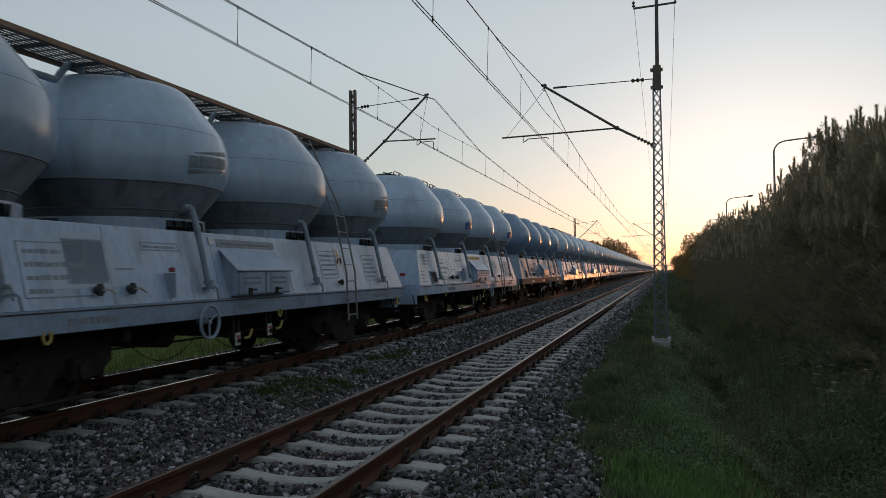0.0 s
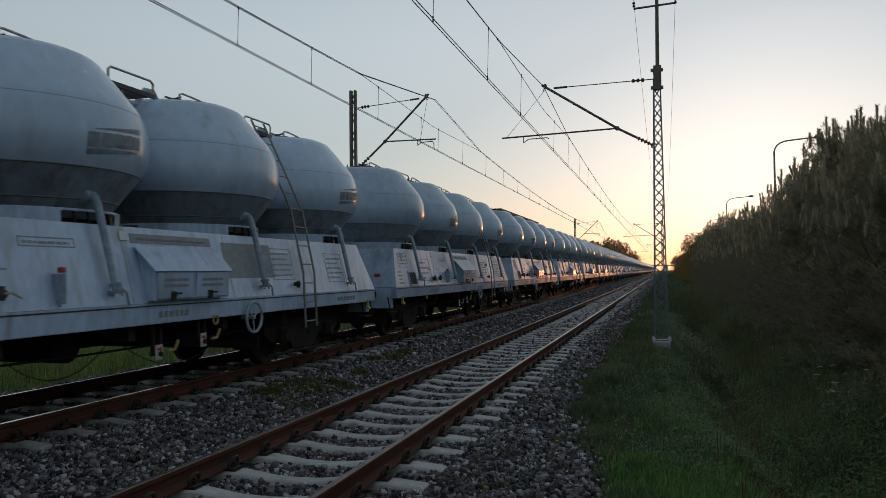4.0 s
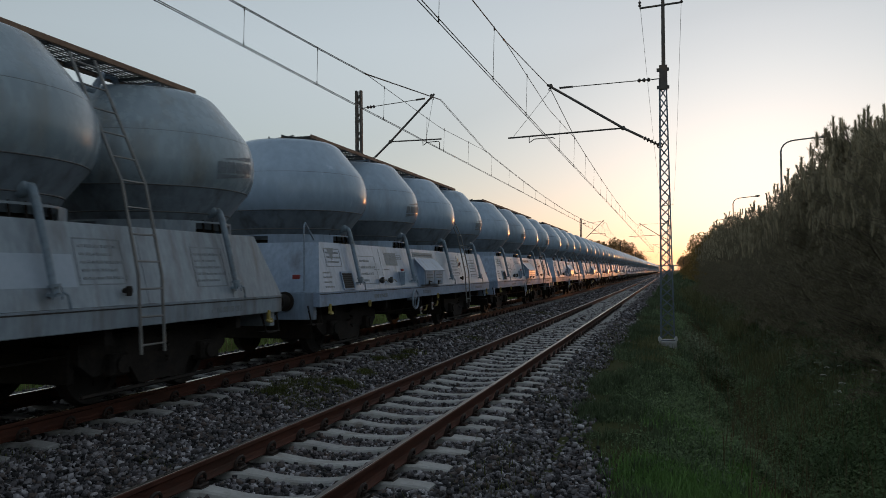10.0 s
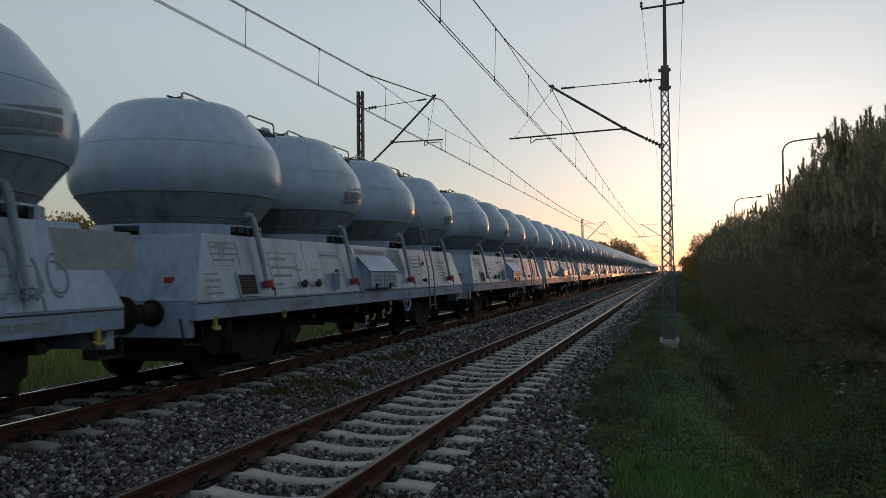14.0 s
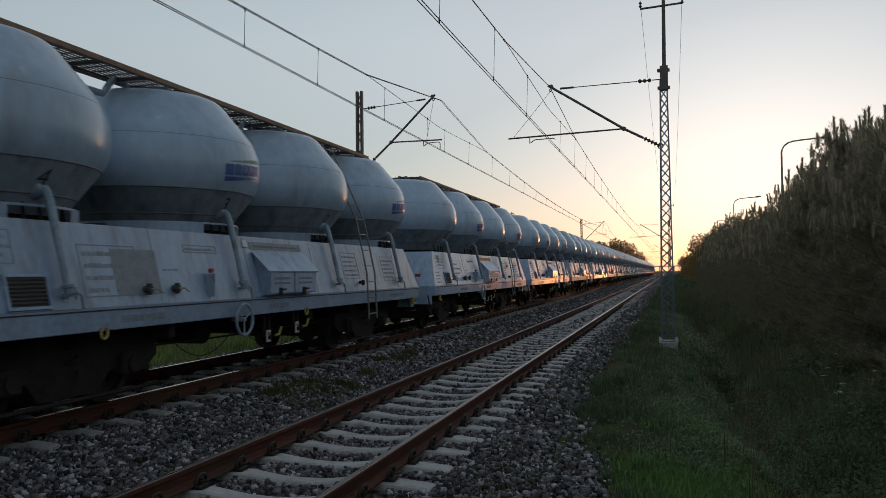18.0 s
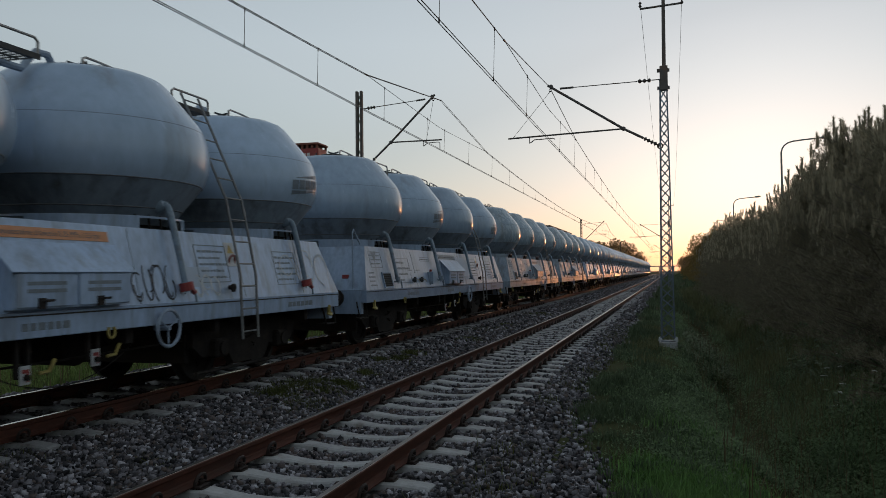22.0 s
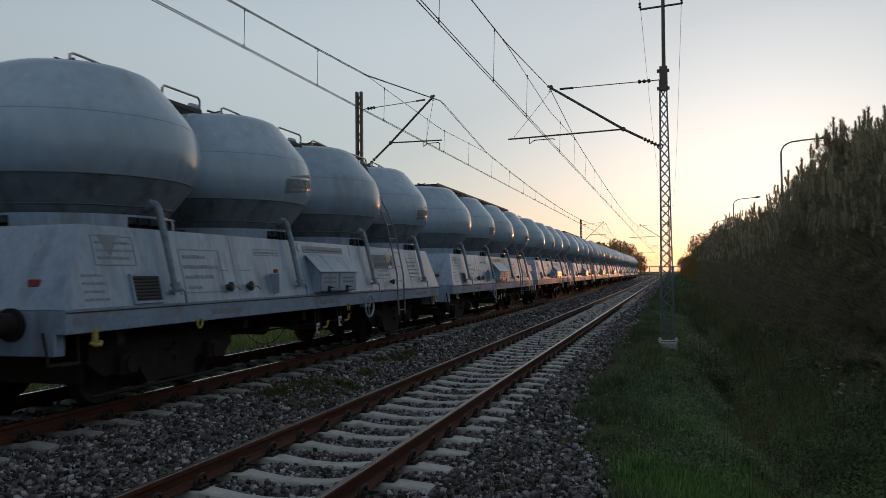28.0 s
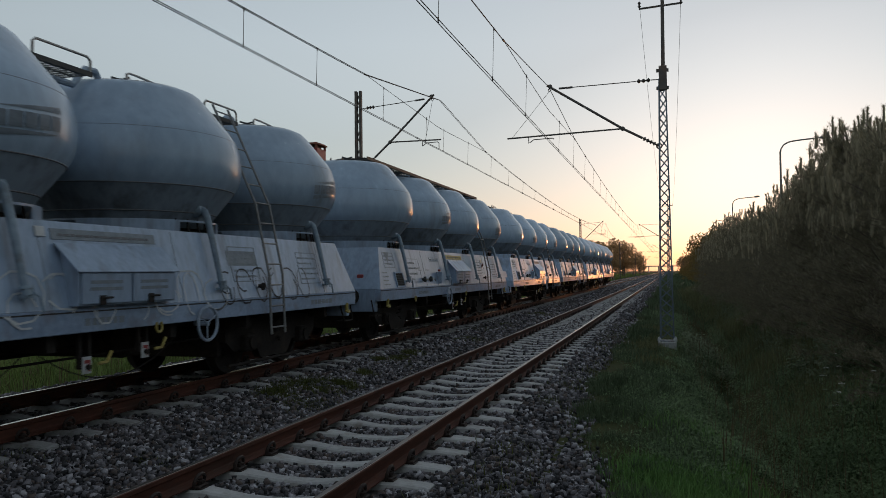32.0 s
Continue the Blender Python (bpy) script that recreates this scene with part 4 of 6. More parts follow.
def pine_meshes(h, seed):
    rng = np.random.default_rng(seed)
    rnd = random.Random(seed)
    bm = bmesh.new()
    tube(bm, [(0, 0, -0.3), (0.05, 0.03, h * 0.5), (0, 0, h * 0.95)], [0.11, 0.07, 0.02], 7)
    pts, dirs, tips = [], [], []
    whorls = int(h / 0.34)
    for k in range(whorls):
        z = 0.25 + (h - 0.6) * k / whorls
        u = z / h
        reach = (1.75 * (1 - u) ** 0.75 + 0.28) * rnd.uniform(0.85, 1.15)
        for b in range(rnd.randint(6, 8)):
            a = rnd.uniform(0, 6.28)
            rise = rnd.uniform(0.25, 0.75) * (0.5 + u)
            r = reach * rnd.uniform(0.75, 1.1)
            end = Vector((r * math.cos(a), r * math.sin(a), z + r * rise))
            tube(bm, [(0, 0, z), end * 0.5 + Vector((0, 0, z * 0.5)), end], [0.018, 0.011, 0.005], 4, caps=False)
            for j in range(11):
                v = 0.25 + 0.75 * (j + rnd.random()) / 11
                p = Vector((0, 0, z)).lerp(end, v) + Vector((rnd.gauss(0, 0.12), rnd.gauss(0, 0.12), rnd.gauss(0, 0.09)))
                pts.append(p[:])
                dirs.append((math.cos(a) * 0.6, math.sin(a) * 0.6, 0.9))
            tips.append(end + Vector((rnd.gauss(0, 0.05), rnd.gauss(0, 0.05), 0)))
    trunk = mesh_of("trunk", bm, M_BARK)
    v = crown_quads(np.array(pts), np.array(dirs), 0.105, 0.0062, rng, 26, 0.03)
    crown = arrays_mesh("crown", v, np.arange(len(v)).reshape(-1, 4), M_NEEDLE)
    # upright pale shoots at the branch ends: a stem densely set with short needles
    top = Vector((0, 0, h * 0.93))
    shoots = [t for t in tips if t.z > h * 0.55] + [top + Vector((rnd.gauss(0, 0.14), rnd.gauss(0, 0.14), 0)) for k in range(5)]
    pts, dirs = [], []
    bm = bmesh.new()
    for t in shoots:
        for j in range(rnd.randint(1, 2)):
            L = rnd.uniform(0.18, 0.40)
            p = t + Vector((rnd.gauss(0, 0.06), rnd.gauss(0, 0.06), -0.05))
            q = p + Vector((rnd.gauss(0, 0.04), rnd.gauss(0, 0.04), L))
            tube(bm, [p, p.lerp(q, 0.3), q], [0.010, 0.019, 0.016], 5)
            for k in range(int(L * 420)):
                a = rnd.uniform(0, 6.28)
                pts.append((p.lerp(q, rnd.random()) + Vector((0.014 * math.cos(a), 0.014 * math.sin(a), 0)))[:])
                dirs.append((math.cos(a) * 1.7, math.sin(a) * 1.7, 3.2))
    v = crown_quads(np.array(pts), np.array(dirs), 0.065, 0.0034, rng, 1)
    bm.verts.index_update()
    core_v = np.array([c.co[:] for c in bm.verts])
    core_f = [[c.index for c in f.verts] for f in bm.faces]
    bm.free()
    faces = np.arange(len(v)).reshape(-1, 4) + len(core_v)
    shoot = bpy.data.meshes.new("upper_crown")
    shoot.from_pydata(np.concatenate([core_v, v]).tolist(), [], core_f + faces.tolist())
    shoot.materials.append(M_CANDLE)
    return trunk, crown, shoot


def leaf_tree_meshes(h, spread, seed, leaf=0.13, n=2600, mat=M_LEAF):
    rng = np.random.default_rng(seed)
    rnd = random.Random(seed)
    bm = bmesh.new()
    tube(bm, [(0, 0, -0.3), (0.08, 0, h * 0.25), (0, 0.1, h * 0.6), (0, 0, h * 0.85)], [h * 0.028, h * 0.022, h * 0.012, 0.02], 8)
    lumps = []
    for k in range(22):
        a, u = rnd.uniform(0, 6.28), rnd.uniform(0.22, 0.95)
        r = spread * math.sqrt(max(0.05, 1 - ((u - 0.5) / 0.52) ** 2)) * rnd.uniform(0.35, 0.9)
        c = Vector((r * math.cos(a), r * math.sin(a), h * u))
        lumps.append((c, rnd.uniform(0.22, 0.42) * spread))
        s = Vector((0, 0, h * max(0.12, u - 0.2)))
        tube(bm, [s, s.lerp(c, 0.5) + Vector((0, 0, 0.1)), c], [h * 0.010, h * 0.006, 0.01], 5, caps=False)
    trunk = mesh_of("trunk", bm, M_BARK)
    pts, dirs = [], []
    for k in range(n):
        c, r = lumps[k % len(lumps)]
        d = Vector((rnd.gauss(0, 1), rnd.gauss(0, 1), rnd.gauss(0, 0.8))).normalized()
        pts.append((c + d * r * rnd.uniform(0.55, 1.08))[:])
        dirs.append((d + Vector((0, 0, -0.2)))[:])
    v = crown_quads(np.array(pts), np.array(dirs), leaf * 1.7, leaf * 0.5, rng, 3)
    return trunk, arrays_mesh("crown", v, np.arange(len(v)).reshape(-1, 4), mat)


PINES = [pine_meshes(h, s) for h, s in ((4.9, 11), (5.3, 12), (4.6, 13), (5.0, 14))]
rnd = random.Random(8)
spots = []
# Pines below about y 10 are unseen, added to block low sky light.
y = -3.0
while y < 74:
    spots.append((7.5 + rnd.uniform(-0.35, 0.35) - 0.008 * y, y, rnd.uniform(0.9, 1.06)))
    spots.append((9.4 + rnd.uniform(-0.5, 0.5), y + rnd.uniform(0.4, 1.4), rnd.uniform(0.88, 1.05)))
    y += rnd.uniform(1.5, 2.2) * (1 if 8 < y < 40 else 1.35)
spots += [(7.45, 22.0, 1.03), (7.6, 19.6, 0.98), (7.35, 14.6, 0.96), (7.5, 17.2, 0.97), (7.2, 12.4, 0.95), (7.3, 25.2, 0.98)]
for k, (x, y, s) in enumerate(spots):
    s *= 0.95 if y < 18.5 else 1.04 if y < 23.5 else 0.96 if y < 40 else 1.0
    t = thing("pine_tree", "young dark green pine with pale upright shoots in the hedge", "pine tree", Matrix.Translation((x, y, height_on(GROUND, x) - 0.25)) @ Matrix.Rotation(rnd.uniform(0, 6.28), 4, "Z") @ Matrix.Scale(s, 4), group="pines of the hedge")
    tr, cr, sh = PINES[k % 4]
    part("trunk", tr, None, t)
    part("crown", cr, None, t)
    part("upper_crown", sh, None, t, "pale upright pine shoots")["kind"] = "stuff"

LEAFY = [leaf_tree_meshes(5.4, 2.3, 31, 0.075, 6500), leaf_tree_meshes(5.0, 2.6, 32, 0.075, 6500), leaf_tree_meshes(13, 5.5, 33, 0.30, 1700, M_LEAF_HAZED), leaf_tree_meshes(12, 5.0, 34, 0.30, 1700, M_LEAF_HAZED)]


def leaf_tree(kind, x, y, s, label, group):
    t = thing("leafy_tree", label, "tree", Matrix.Translation((x, y, height_on(GROUND, x))) @ Matrix.Rotation(rnd.uniform(0, 6.28), 4, "Z") @ Matrix.Scale(s, 4), group=group)
    part("trunk", LEAFY[kind][0], None, t)
    part("crown", LEAFY[kind][1], None, t)


for x, y, s in ((6.9, 78, 1.0), (8.2, 83, 1.05), (7.2, 92, 0.8), (8.6, 100, 0.8), (7.4, 108, 0.78), (9.2, 112, 0.9), (10.5, 104, 1.0), (10.5, 92, 1.0)):
    leaf_tree(int(x * 10) % 2, x, y, s, "leafy bush at the far end of the hedge", "bushes beyond the hedge")
for k in range(20):
    y = 120 + 11 * k
    leaf_tree(k % 2, 8.0 + rnd.uniform(-1.2, 1.2), y + rnd.uniform(-3, 3), rnd.uniform(0.32, 0.50), "low leafy bush in the scrub beside the line", "scrub along the line")
for x, y, s in ((-20, 27.5, 0.9), (-22, 32, 1.0), (-19.5, 37, 0.8), (-21, 44, 0.9), (-20, 52, 0.9), (-22, 60, 1.0), (-21, 70, 0.9), (-23, 82, 1.0)):
    leaf_tree(int(y) % 2, x, y, s, "leafy tree in the field behind the train", "trees behind the train")
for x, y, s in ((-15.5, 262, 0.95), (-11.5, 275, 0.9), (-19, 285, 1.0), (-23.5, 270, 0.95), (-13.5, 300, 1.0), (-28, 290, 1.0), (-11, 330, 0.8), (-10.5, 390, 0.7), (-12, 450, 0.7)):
    leaf_tree(2 + int(y) % 2, x, y, s, "distant tree beside the line, evening haze in its leaf colour", "distant trees")
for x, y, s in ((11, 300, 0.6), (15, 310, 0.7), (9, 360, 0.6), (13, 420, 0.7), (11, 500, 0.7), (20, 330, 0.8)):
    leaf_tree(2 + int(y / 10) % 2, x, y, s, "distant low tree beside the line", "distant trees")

# ---- the cement train ----
TANKS = [1.82, 5.15, 8.48, 11.81]
SEAM = 2.655
TANK_PROFILE = [(0, 4.11), (0.35, 4.105), (0.6, 4.092), (0.78, 4.07), (0.90, 4.043), (0.97, 4.012), (1.02, 3.972), (1.07, 3.915), (1.155, 3.812), (1.24, 3.708), (1.325, 3.604), (1.41, 3.50), (1.46, 3.43), (1.49, 3.378), (1.516, 3.31), (1.543, 3.23),
                (1.562, 3.13), (1.57, 3.02), (1.567, 2.93), (1.55, 2.83), (1.518, 2.74), (1.465, SEAM), (1.34, 2.495), (1.20, 2.315), (1.06, 2.13)]


def lean(z):
    """Half width of the leaning body side at that height."""
    return 1.52 - (z - 1.17) * 0.22 / 0.89


def side_quad(bm, y0, y1, z0, z1, off=0.004, thick=0.004):
    slab(bm, [(lean(z0) + off, y0, z0), (lean(z0) + off, y1, z0), (lean(z1) + off, y1, z1), (lean(z1) + off, y0, z1)], thick)


def bars(bm, y, z, rows, seed, off=0.004, height=0.045, gap=0.085):
    """Rows of small bars on the body side, in place of writing that cannot be read."""
    rnd = random.Random(seed)
    for i, width in enumerate(rows):
        x = y
        zz = z - i * gap
        while x < y + width:
            w = rnd.uniform(0.03, 0.12)
            side_quad(bm, x, min(x + w, y + width), zz, zz + height * rnd.uniform(0.55, 0.7), off)
            x += w + 0.022


def on_tank(y, a, z, r, off):
    return Vector(((r + off) * math.cos(a), y + (r + off) * math.sin(a), z))


def tank_radius(z):
    for (r0, z0), (r1, z1) in zip(TANK_PROFILE, TANK_PROFILE[1:]):
        if z1 <= z <= z0:
            return r0 + (r1 - r0) * (z0 - z) / (z0 - z1)
    return 1.5


def tank_patch(bm, a0, a1, z0, z1, z2=None, z3=None, index=0, off=0.008, steps=4):
    """A painted field on the tank's curved side; z2, z3: its heights at the far end."""
    z2, z3 = z0 if z2 is None else z2, z1 if z3 is None else z3
    cols = []
    for k in range(steps + 1):
        u = k / steps
        lo, hi = z0 + (z2 - z0) * u, z1 + (z3 - z1) * u
        a = a0 + (a1 - a0) * u
        zs = [lo + (hi - lo) * i / 4 for i in range(5)]
        cols.append([bm.verts.new(on_tank(0, a, z, tank_radius(z), off)) for z in zs])
    for p, q in zip(cols, cols[1:]):
        for i in range(4):
            bm.faces.new((p[i], q[i], q[i + 1], p[i + 1])).material_index = index


def logo_mesh(name, ink, accent):
    """The owner's mark as plain shapes: a wedge, five blocks, a wedge."""
    bm = bmesh.new()
    d = radians(1)
    tank_patch(bm, -13 * d, 15 * d, 3.05, 3.058, 3.10, 3.165, 1)
    for i in range(5):
        a, u = (-16 + i * 6.3) * d, i / 4
        tank_patch(bm, a, a + 5.5 * d, 2.862 + 0.05 * u, 3.012 + 0.045 * u, 2.868 + 0.05 * u, 3.02 + 0.045 * u, 0, steps=2)
    tank_patch(bm, -16 * d, 13 * d, 2.775, 2.842, 2.875, 2.885, 0)
    return mesh_of(name, bm, [ink, accent])


def tank_field(a0, a1, z0, z1, mat):
    """A repainted field that follows the tank's curve."""
    bm = bmesh.new()
    na, nz = 14, 9
    grid = [[bm.verts.new(on_tank(0, radians(a0 + (a1 - a0) * i / na), z0 + (z1 - z0) * k / nz, tank_radius(z0 + (z1 - z0) * k / nz), 0.0045)) for k in range(nz + 1)] for i in range(na + 1)]
    for i in range(na):
        for k in range(nz):
            bm.faces.new((grid[i][k], grid[i + 1][k], grid[i + 1][k + 1], grid[i][k + 1]))
    return mesh_of("repainted_field", bm, mat, 2)


LOGO_FRESH = logo_mesh("logo", M_LOGO_BLUE, M_LOGO_GREEN)
LOGO_WORN = logo_mesh("logo", M_LOGO_WORN, M_LOGO_WORN)


def build_tank(parent, y, paint):
    bm = bmesh.new()
    lathe(bm, TANK_PROFILE[:22], 64)
    tank = part("tank", bm, paint, parent, smooth=2)
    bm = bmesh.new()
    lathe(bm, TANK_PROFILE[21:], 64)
    # grey tanks get the cone colour with shade in it, blue ones their own paint
    part("tank_cone", bm, M_CONE_SHADED if paint in (M_TANK, M_TANK_LIGHT, M_TANK_DIRTY) else paint, tank, "stained lower tank cone, shade painted in on grey tanks", smooth=2)
    tank.location = (0, y, 0)
    bm = bmesh.new()
    ring(bm, (0, 0, SEAM), 1.467, 0.008, "z", 64, 5)
    ring(bm, (0, 0, 4.05), tank_radius(4.05) - 0.002, 0.006, "z", 48, 4)
    ring(bm, (0, 0, 3.355), tank_radius(3.355) - 0.001, 0.0035, "z", 64, 4)
    ring(bm, (0, 0, 2.33), 1.213, 0.009, "z", 48, 5)
    part("weld_seam", bm, M_INK, tank, smooth=2)
    bm = bmesh.new()
    lathe(bm, [(0, 4.185), (0.25, 4.180), (0.31, 4.160), (0.315, 4.135), (0.28, 4.130), (0.28, 4.060)], 24)
    part("hatch_lid", bm, M_DARK, tank, "dark domed hatch lid", smooth=True)
    for k in range(4):
        a = 2 * math.pi * (k + 0.3) / 4
        c, s = math.cos(a), math.sin(a)
        bm = bmesh.new()
        tube(bm, [(0.36 * c, 0.36 * s, 4.070), (0.36 * c, 0.36 * s, 4.180)], 0.016, 6)
        tube(bm, [(0.36 * c - 0.12 * s, 0.36 * s + 0.12 * c, 4.195), (0.36 * c, 0.36 * s, 4.160), (0.36 * c + 0.12 * s, 0.36 * s - 0.12 * c, 4.195)], 0.016, 6)
        part("clamp", bm, M_DARK, tank)
    return tank


def hoop(parent, x, y0, y1, z, h, name="handrail"):
    bm = bmesh.new()
    y = y0
    pts = [(x, y0, z - 0.05), (x, y0, z + h * 0.85), (x, y0 + 0.06, z + h)]
    for k in range(1, 7):
        u = k / 6
        pts.append((x, y0 + 0.06 + (y1 - y0 - 0.06) * u, z + h - h * 0.75 * u ** 2.2))
    pts.append((x, y1 + 0.02, z - 0.08))
    tube(bm, pts, 0.017, 6)
    return part(name, bm, M_GALV, parent, smooth=True)


def wheelset(parent, y):
    bm = bmesh.new()
    for s in (1, -1):
        t = Matrix.Translation((s * 0.70, 0, 0)) @ Matrix.Rotation(radians(90 * s), 4, "Y")
        lathe(bm, [(0, 0.10), (0.10, 0.10), (0.11, 0.03), (0.36, 0.02), (0.38, 0.07), (0.457, 0.068), (0.46, -0.04), (0.485, -0.05), (0.485, -0.07), (0.38, -0.07), (0.36, 0.0), (0.11, -0.03), (0, -0.05)], 28, t)
    tube(bm, [(-1.0, 0, 0), (1.0, 0, 0)], 0.075, 10)
    for k in range(4):
        a = math.pi / 2 * k
        tube(bm, [(0.73, 0.24 * math.cos(a), 0.24 * math.sin(a)), (0.745, 0.24 * math.cos(a), 0.24 * math.sin(a))], 0.035, 6)
    ob = part("wheelset", bm, M_WHEEL, parent, smooth=True)
    ob.location = (0, y, 0.46)
    return ob


def bogie(parent, y):
    bm = bmesh.new()
    for s in (1, -1):
        o = [(-1.48, 0.52), (-1.48, 0.80), (-0.62, 0.82), (-0.40, 0.88), (0.40, 0.88), (0.62, 0.82), (1.48, 0.80), (1.48, 0.52), (1.24, 0.36), (0.62, 0.42), (0.44, 0.20), (-0.44, 0.20), (-0.62, 0.42), (-1.24, 0.36)]
        a = [bm.verts.new((s * 0.94, yy, z)) for yy, z in o]
        b = [bm.verts.new((s * 1.06, yy, z)) for yy, z in o]
        for i in range(len(o)):
            j = (i + 1) % len(o)
            bm.faces.new((a[i], a[j], b[j], b[i]))
        bm.faces.new(a)
        bm.faces.new(list(reversed(b)))
    box(bm, -0.95, 0.95, -0.28, 0.28, 0.34, 0.74, 0.03)
    ob = part("bogie_frame", bm, M_STEEL, parent, "sooty cast steel bogie frame")
    ob.location = (0, y, 0)
    for s in (1, -1):
        for w in (-0.9, 0.9):
            bm = bmesh.new()
            box(bm, s * 0.98, s * 1.17, w - 0.16, w + 0.16, 0.34, 0.60, 0.03)
            tube(bm, [(s * 1.16, w, 0.47), (s * 1.20, w, 0.47)], 0.10, 12)
            part("axle_box", bm, M_STEEL, ob)
        bm = bmesh.new()
        pts = [(s * 1.05 + 0.09 * math.cos(a), 0.09 * math.sin(a), 0.43 + 0.042 * a / 1.57) for a in [0.7 * k for k in range(46)]]
        tube(bm, pts, 0.018, 5)
        part("spring", bm, M_STEEL, ob)
    for w in (-0.9, 0.9):
        wheelset(ob, w)
    bm = bmesh.new()
    for w in (-1.45, 1.45):
        box(bm, -0.95, 0.95, w - 0.05, w + 0.05, 0.30, 0.70, 0.01)
        for s in (1, -1):
            box(bm, s * 0.66, s * 0.82, w - (0.09 if w > 0 else -0.09) - 0.04, w - (0.09 if w > 0 else -0.09) + 0.04, 0.28, 0.62, 0.01)
    tube(bm, [(1.12, -1.5, 0.17), (1.12, 1.5, 0.17)], 0.025, 6)
    part("brake_gear", bm, M_STEEL, ob)
    return ob


def wagon_template(style, paint, tank_paint):
    """style: 'plank' has one long walkway on top, 'hoops' short platforms between the tanks."""
    w = thing("cement_wagon", "grey bogie cement wagon with four round tanks", "railway wagon", group="wagons of the cement train")
    top0, top1 = 0.45, BODY - 0.45
    # body: leaning sides and ends, deck
    for s in (-1, 1):
        bm = bmesh.new()
        q = [(s * 1.52, 0, 1.17), (s * 1.52, BODY, 1.17), (s * 1.30, top1, 2.06), (s * 1.30, top0, 2.06)]
        slab(bm, q if s > 0 else q[::-1], 0.03)
        part("side_panel", bm, paint, w)
        bm = bmesh.new()
        box(bm, s * 1.40, s * 1.524, 0, BODY, 0.92, 1.166, 0.008)
        box(bm, s * 1.522, s * 1.532, 0.02, BODY - 0.02, 1.145, 1.163)
        sill = part("sill", bm, M_SILL if paint is M_BODY else M_DARK if paint is M_BLUE_BODY else paint, w)
    bm = bmesh.new()
    box(bm, 1.524, 1.5275, 0.01, BODY - 0.01, 1.128, 1.142)
    part("sill_joint", bm, M_DARK, sill)
    for y, yt, s in ((0, top0, 1), (BODY, top1, -1)):
        bm = bmesh.new()
        q = [(-1.515, y, 1.17), (1.515, y, 1.17), (1.295, yt, 2.06), (-1.295, yt, 2.06)]
        slab(bm, q if s > 0 else q[::-1], 0.03)
        part("end_panel", bm, paint, w)
        bm = bmesh.new()
        box(bm, -1.40, 1.40, y + s * 0.002, y + s * 0.14, 0.70, 1.166, 0.01)
        part("buffer_beam", bm, paint, w)
        for x in (-0.875, 0.875):
            bm = bmesh.new()
            t = Matrix.Translation((x, y, 1.02)) @ Matrix.Rotation(radians(90 if s > 0 else -90), 4, "X")
            lathe(bm, [(0, 0.62), (0.15, 0.615), (0.225, 0.60), (0.235, 0.575), (0.10, 0.56), (0.085, 0.30), (0.12, 0.29), (0.125, 0.05), (0.17, 0.045), (0.17, 0.0)], 20, t)
            part("buffer", bm, M_STEEL, w, smooth=True)
        bm = bmesh.new()
        tube(bm, [(0, y, 0.98), (0, y - s * 0.28, 0.98), (0, y - s * 0.36, 1.04), (0, y - s * 0.40, 0.96)], 0.035, 6)
        tube(bm, [(0.05, y, 0.92), (0.07, y - s * 0.25, 0.70), (0.05, y - s * 0.45, 0.62), (0.0, y - s * 0.62, 0.66)], 0.03, 6)
        part("coupling", bm, M_STEEL, w)
        # step and grab iron at the corner
        bm = bmesh.new()
        tube(bm, [(1.36, y + s * 0.35, 0.92), (1.42, y + s * 0.30, 0.62), (1.42, y - s * 0.10, 0.62), (1.36, y - s * 0.12, 0.95)], 0.016, 6)
        box(bm, 1.25, 1.45, y + s * 0.02, y + s * 0.30, 0.605, 0.625)
        part("shunter_step", bm, M_STEEL, w)
    bm = bmesh.new()
    box(bm, -1.29, 1.29, top0 + 0.02, top1 - 0.02, 2.02, 2.056, 0.01)
    part("deck", bm, M_STEEL, w, "sooty deck under the tanks")
    # underframe
    bm = bmesh.new()
    box(bm, -0.42, 0.42, 0.15, BODY - 0.15, 0.66, 0.98, 0.01)
    for y in (1.0, 3.7, 5.6, 7.6, 9.4, 12.1):
        box(bm, -1.38, 1.38, y - 0.06, y + 0.06, 0.74, 0.95)
    box(bm, -1.39, 1.39, 0.16, BODY - 0.16, 0.935, 1.15)
    part("underframe", bm, M_STEEL, w)
    for y, z, r, x0, x1 in ((5.2, 0.72, 0.20, -1.0, 0.9), (7.5, 0.70, 0.22, -0.9, 0.8)):
        bm = bmesh.new()
        tube(bm, [(x0, y, z), (x0 + 0.06, y, z), (x1 - 0.06, y, z), (x1, y, z)], [r * 0.6, r, r, r * 0.6], 20)
        part("air_reservoir", bm, M_STEEL, w, smooth=True)
    bm = bmesh.new()
    tube(bm, [(0.9, 3.4, 0.62), (0.95, 5.2, 0.60), (0.95, 7.4, 0.60), (0.9, 9.6, 0.62)], 0.014, 6)
    tube(bm, [(-0.3, 3.4, 0.55), (-0.3, 9.6, 0.55)], 0.03, 6)
    for a, b, low in ((3.9, 5.4, 0.42), (5.6, 7.9, 0.36)):
        tube(bm, [(1.2, a + (b - a) * k / 10, 0.72 - (0.72 - low) * 4 * (k / 10) * (1 - k / 10)) for k in range(11)], 0.007, 5)
    part("brake_rod", bm, M_STEEL, w)
    for y in (2.35, 10.79):
        bogie(w, y)
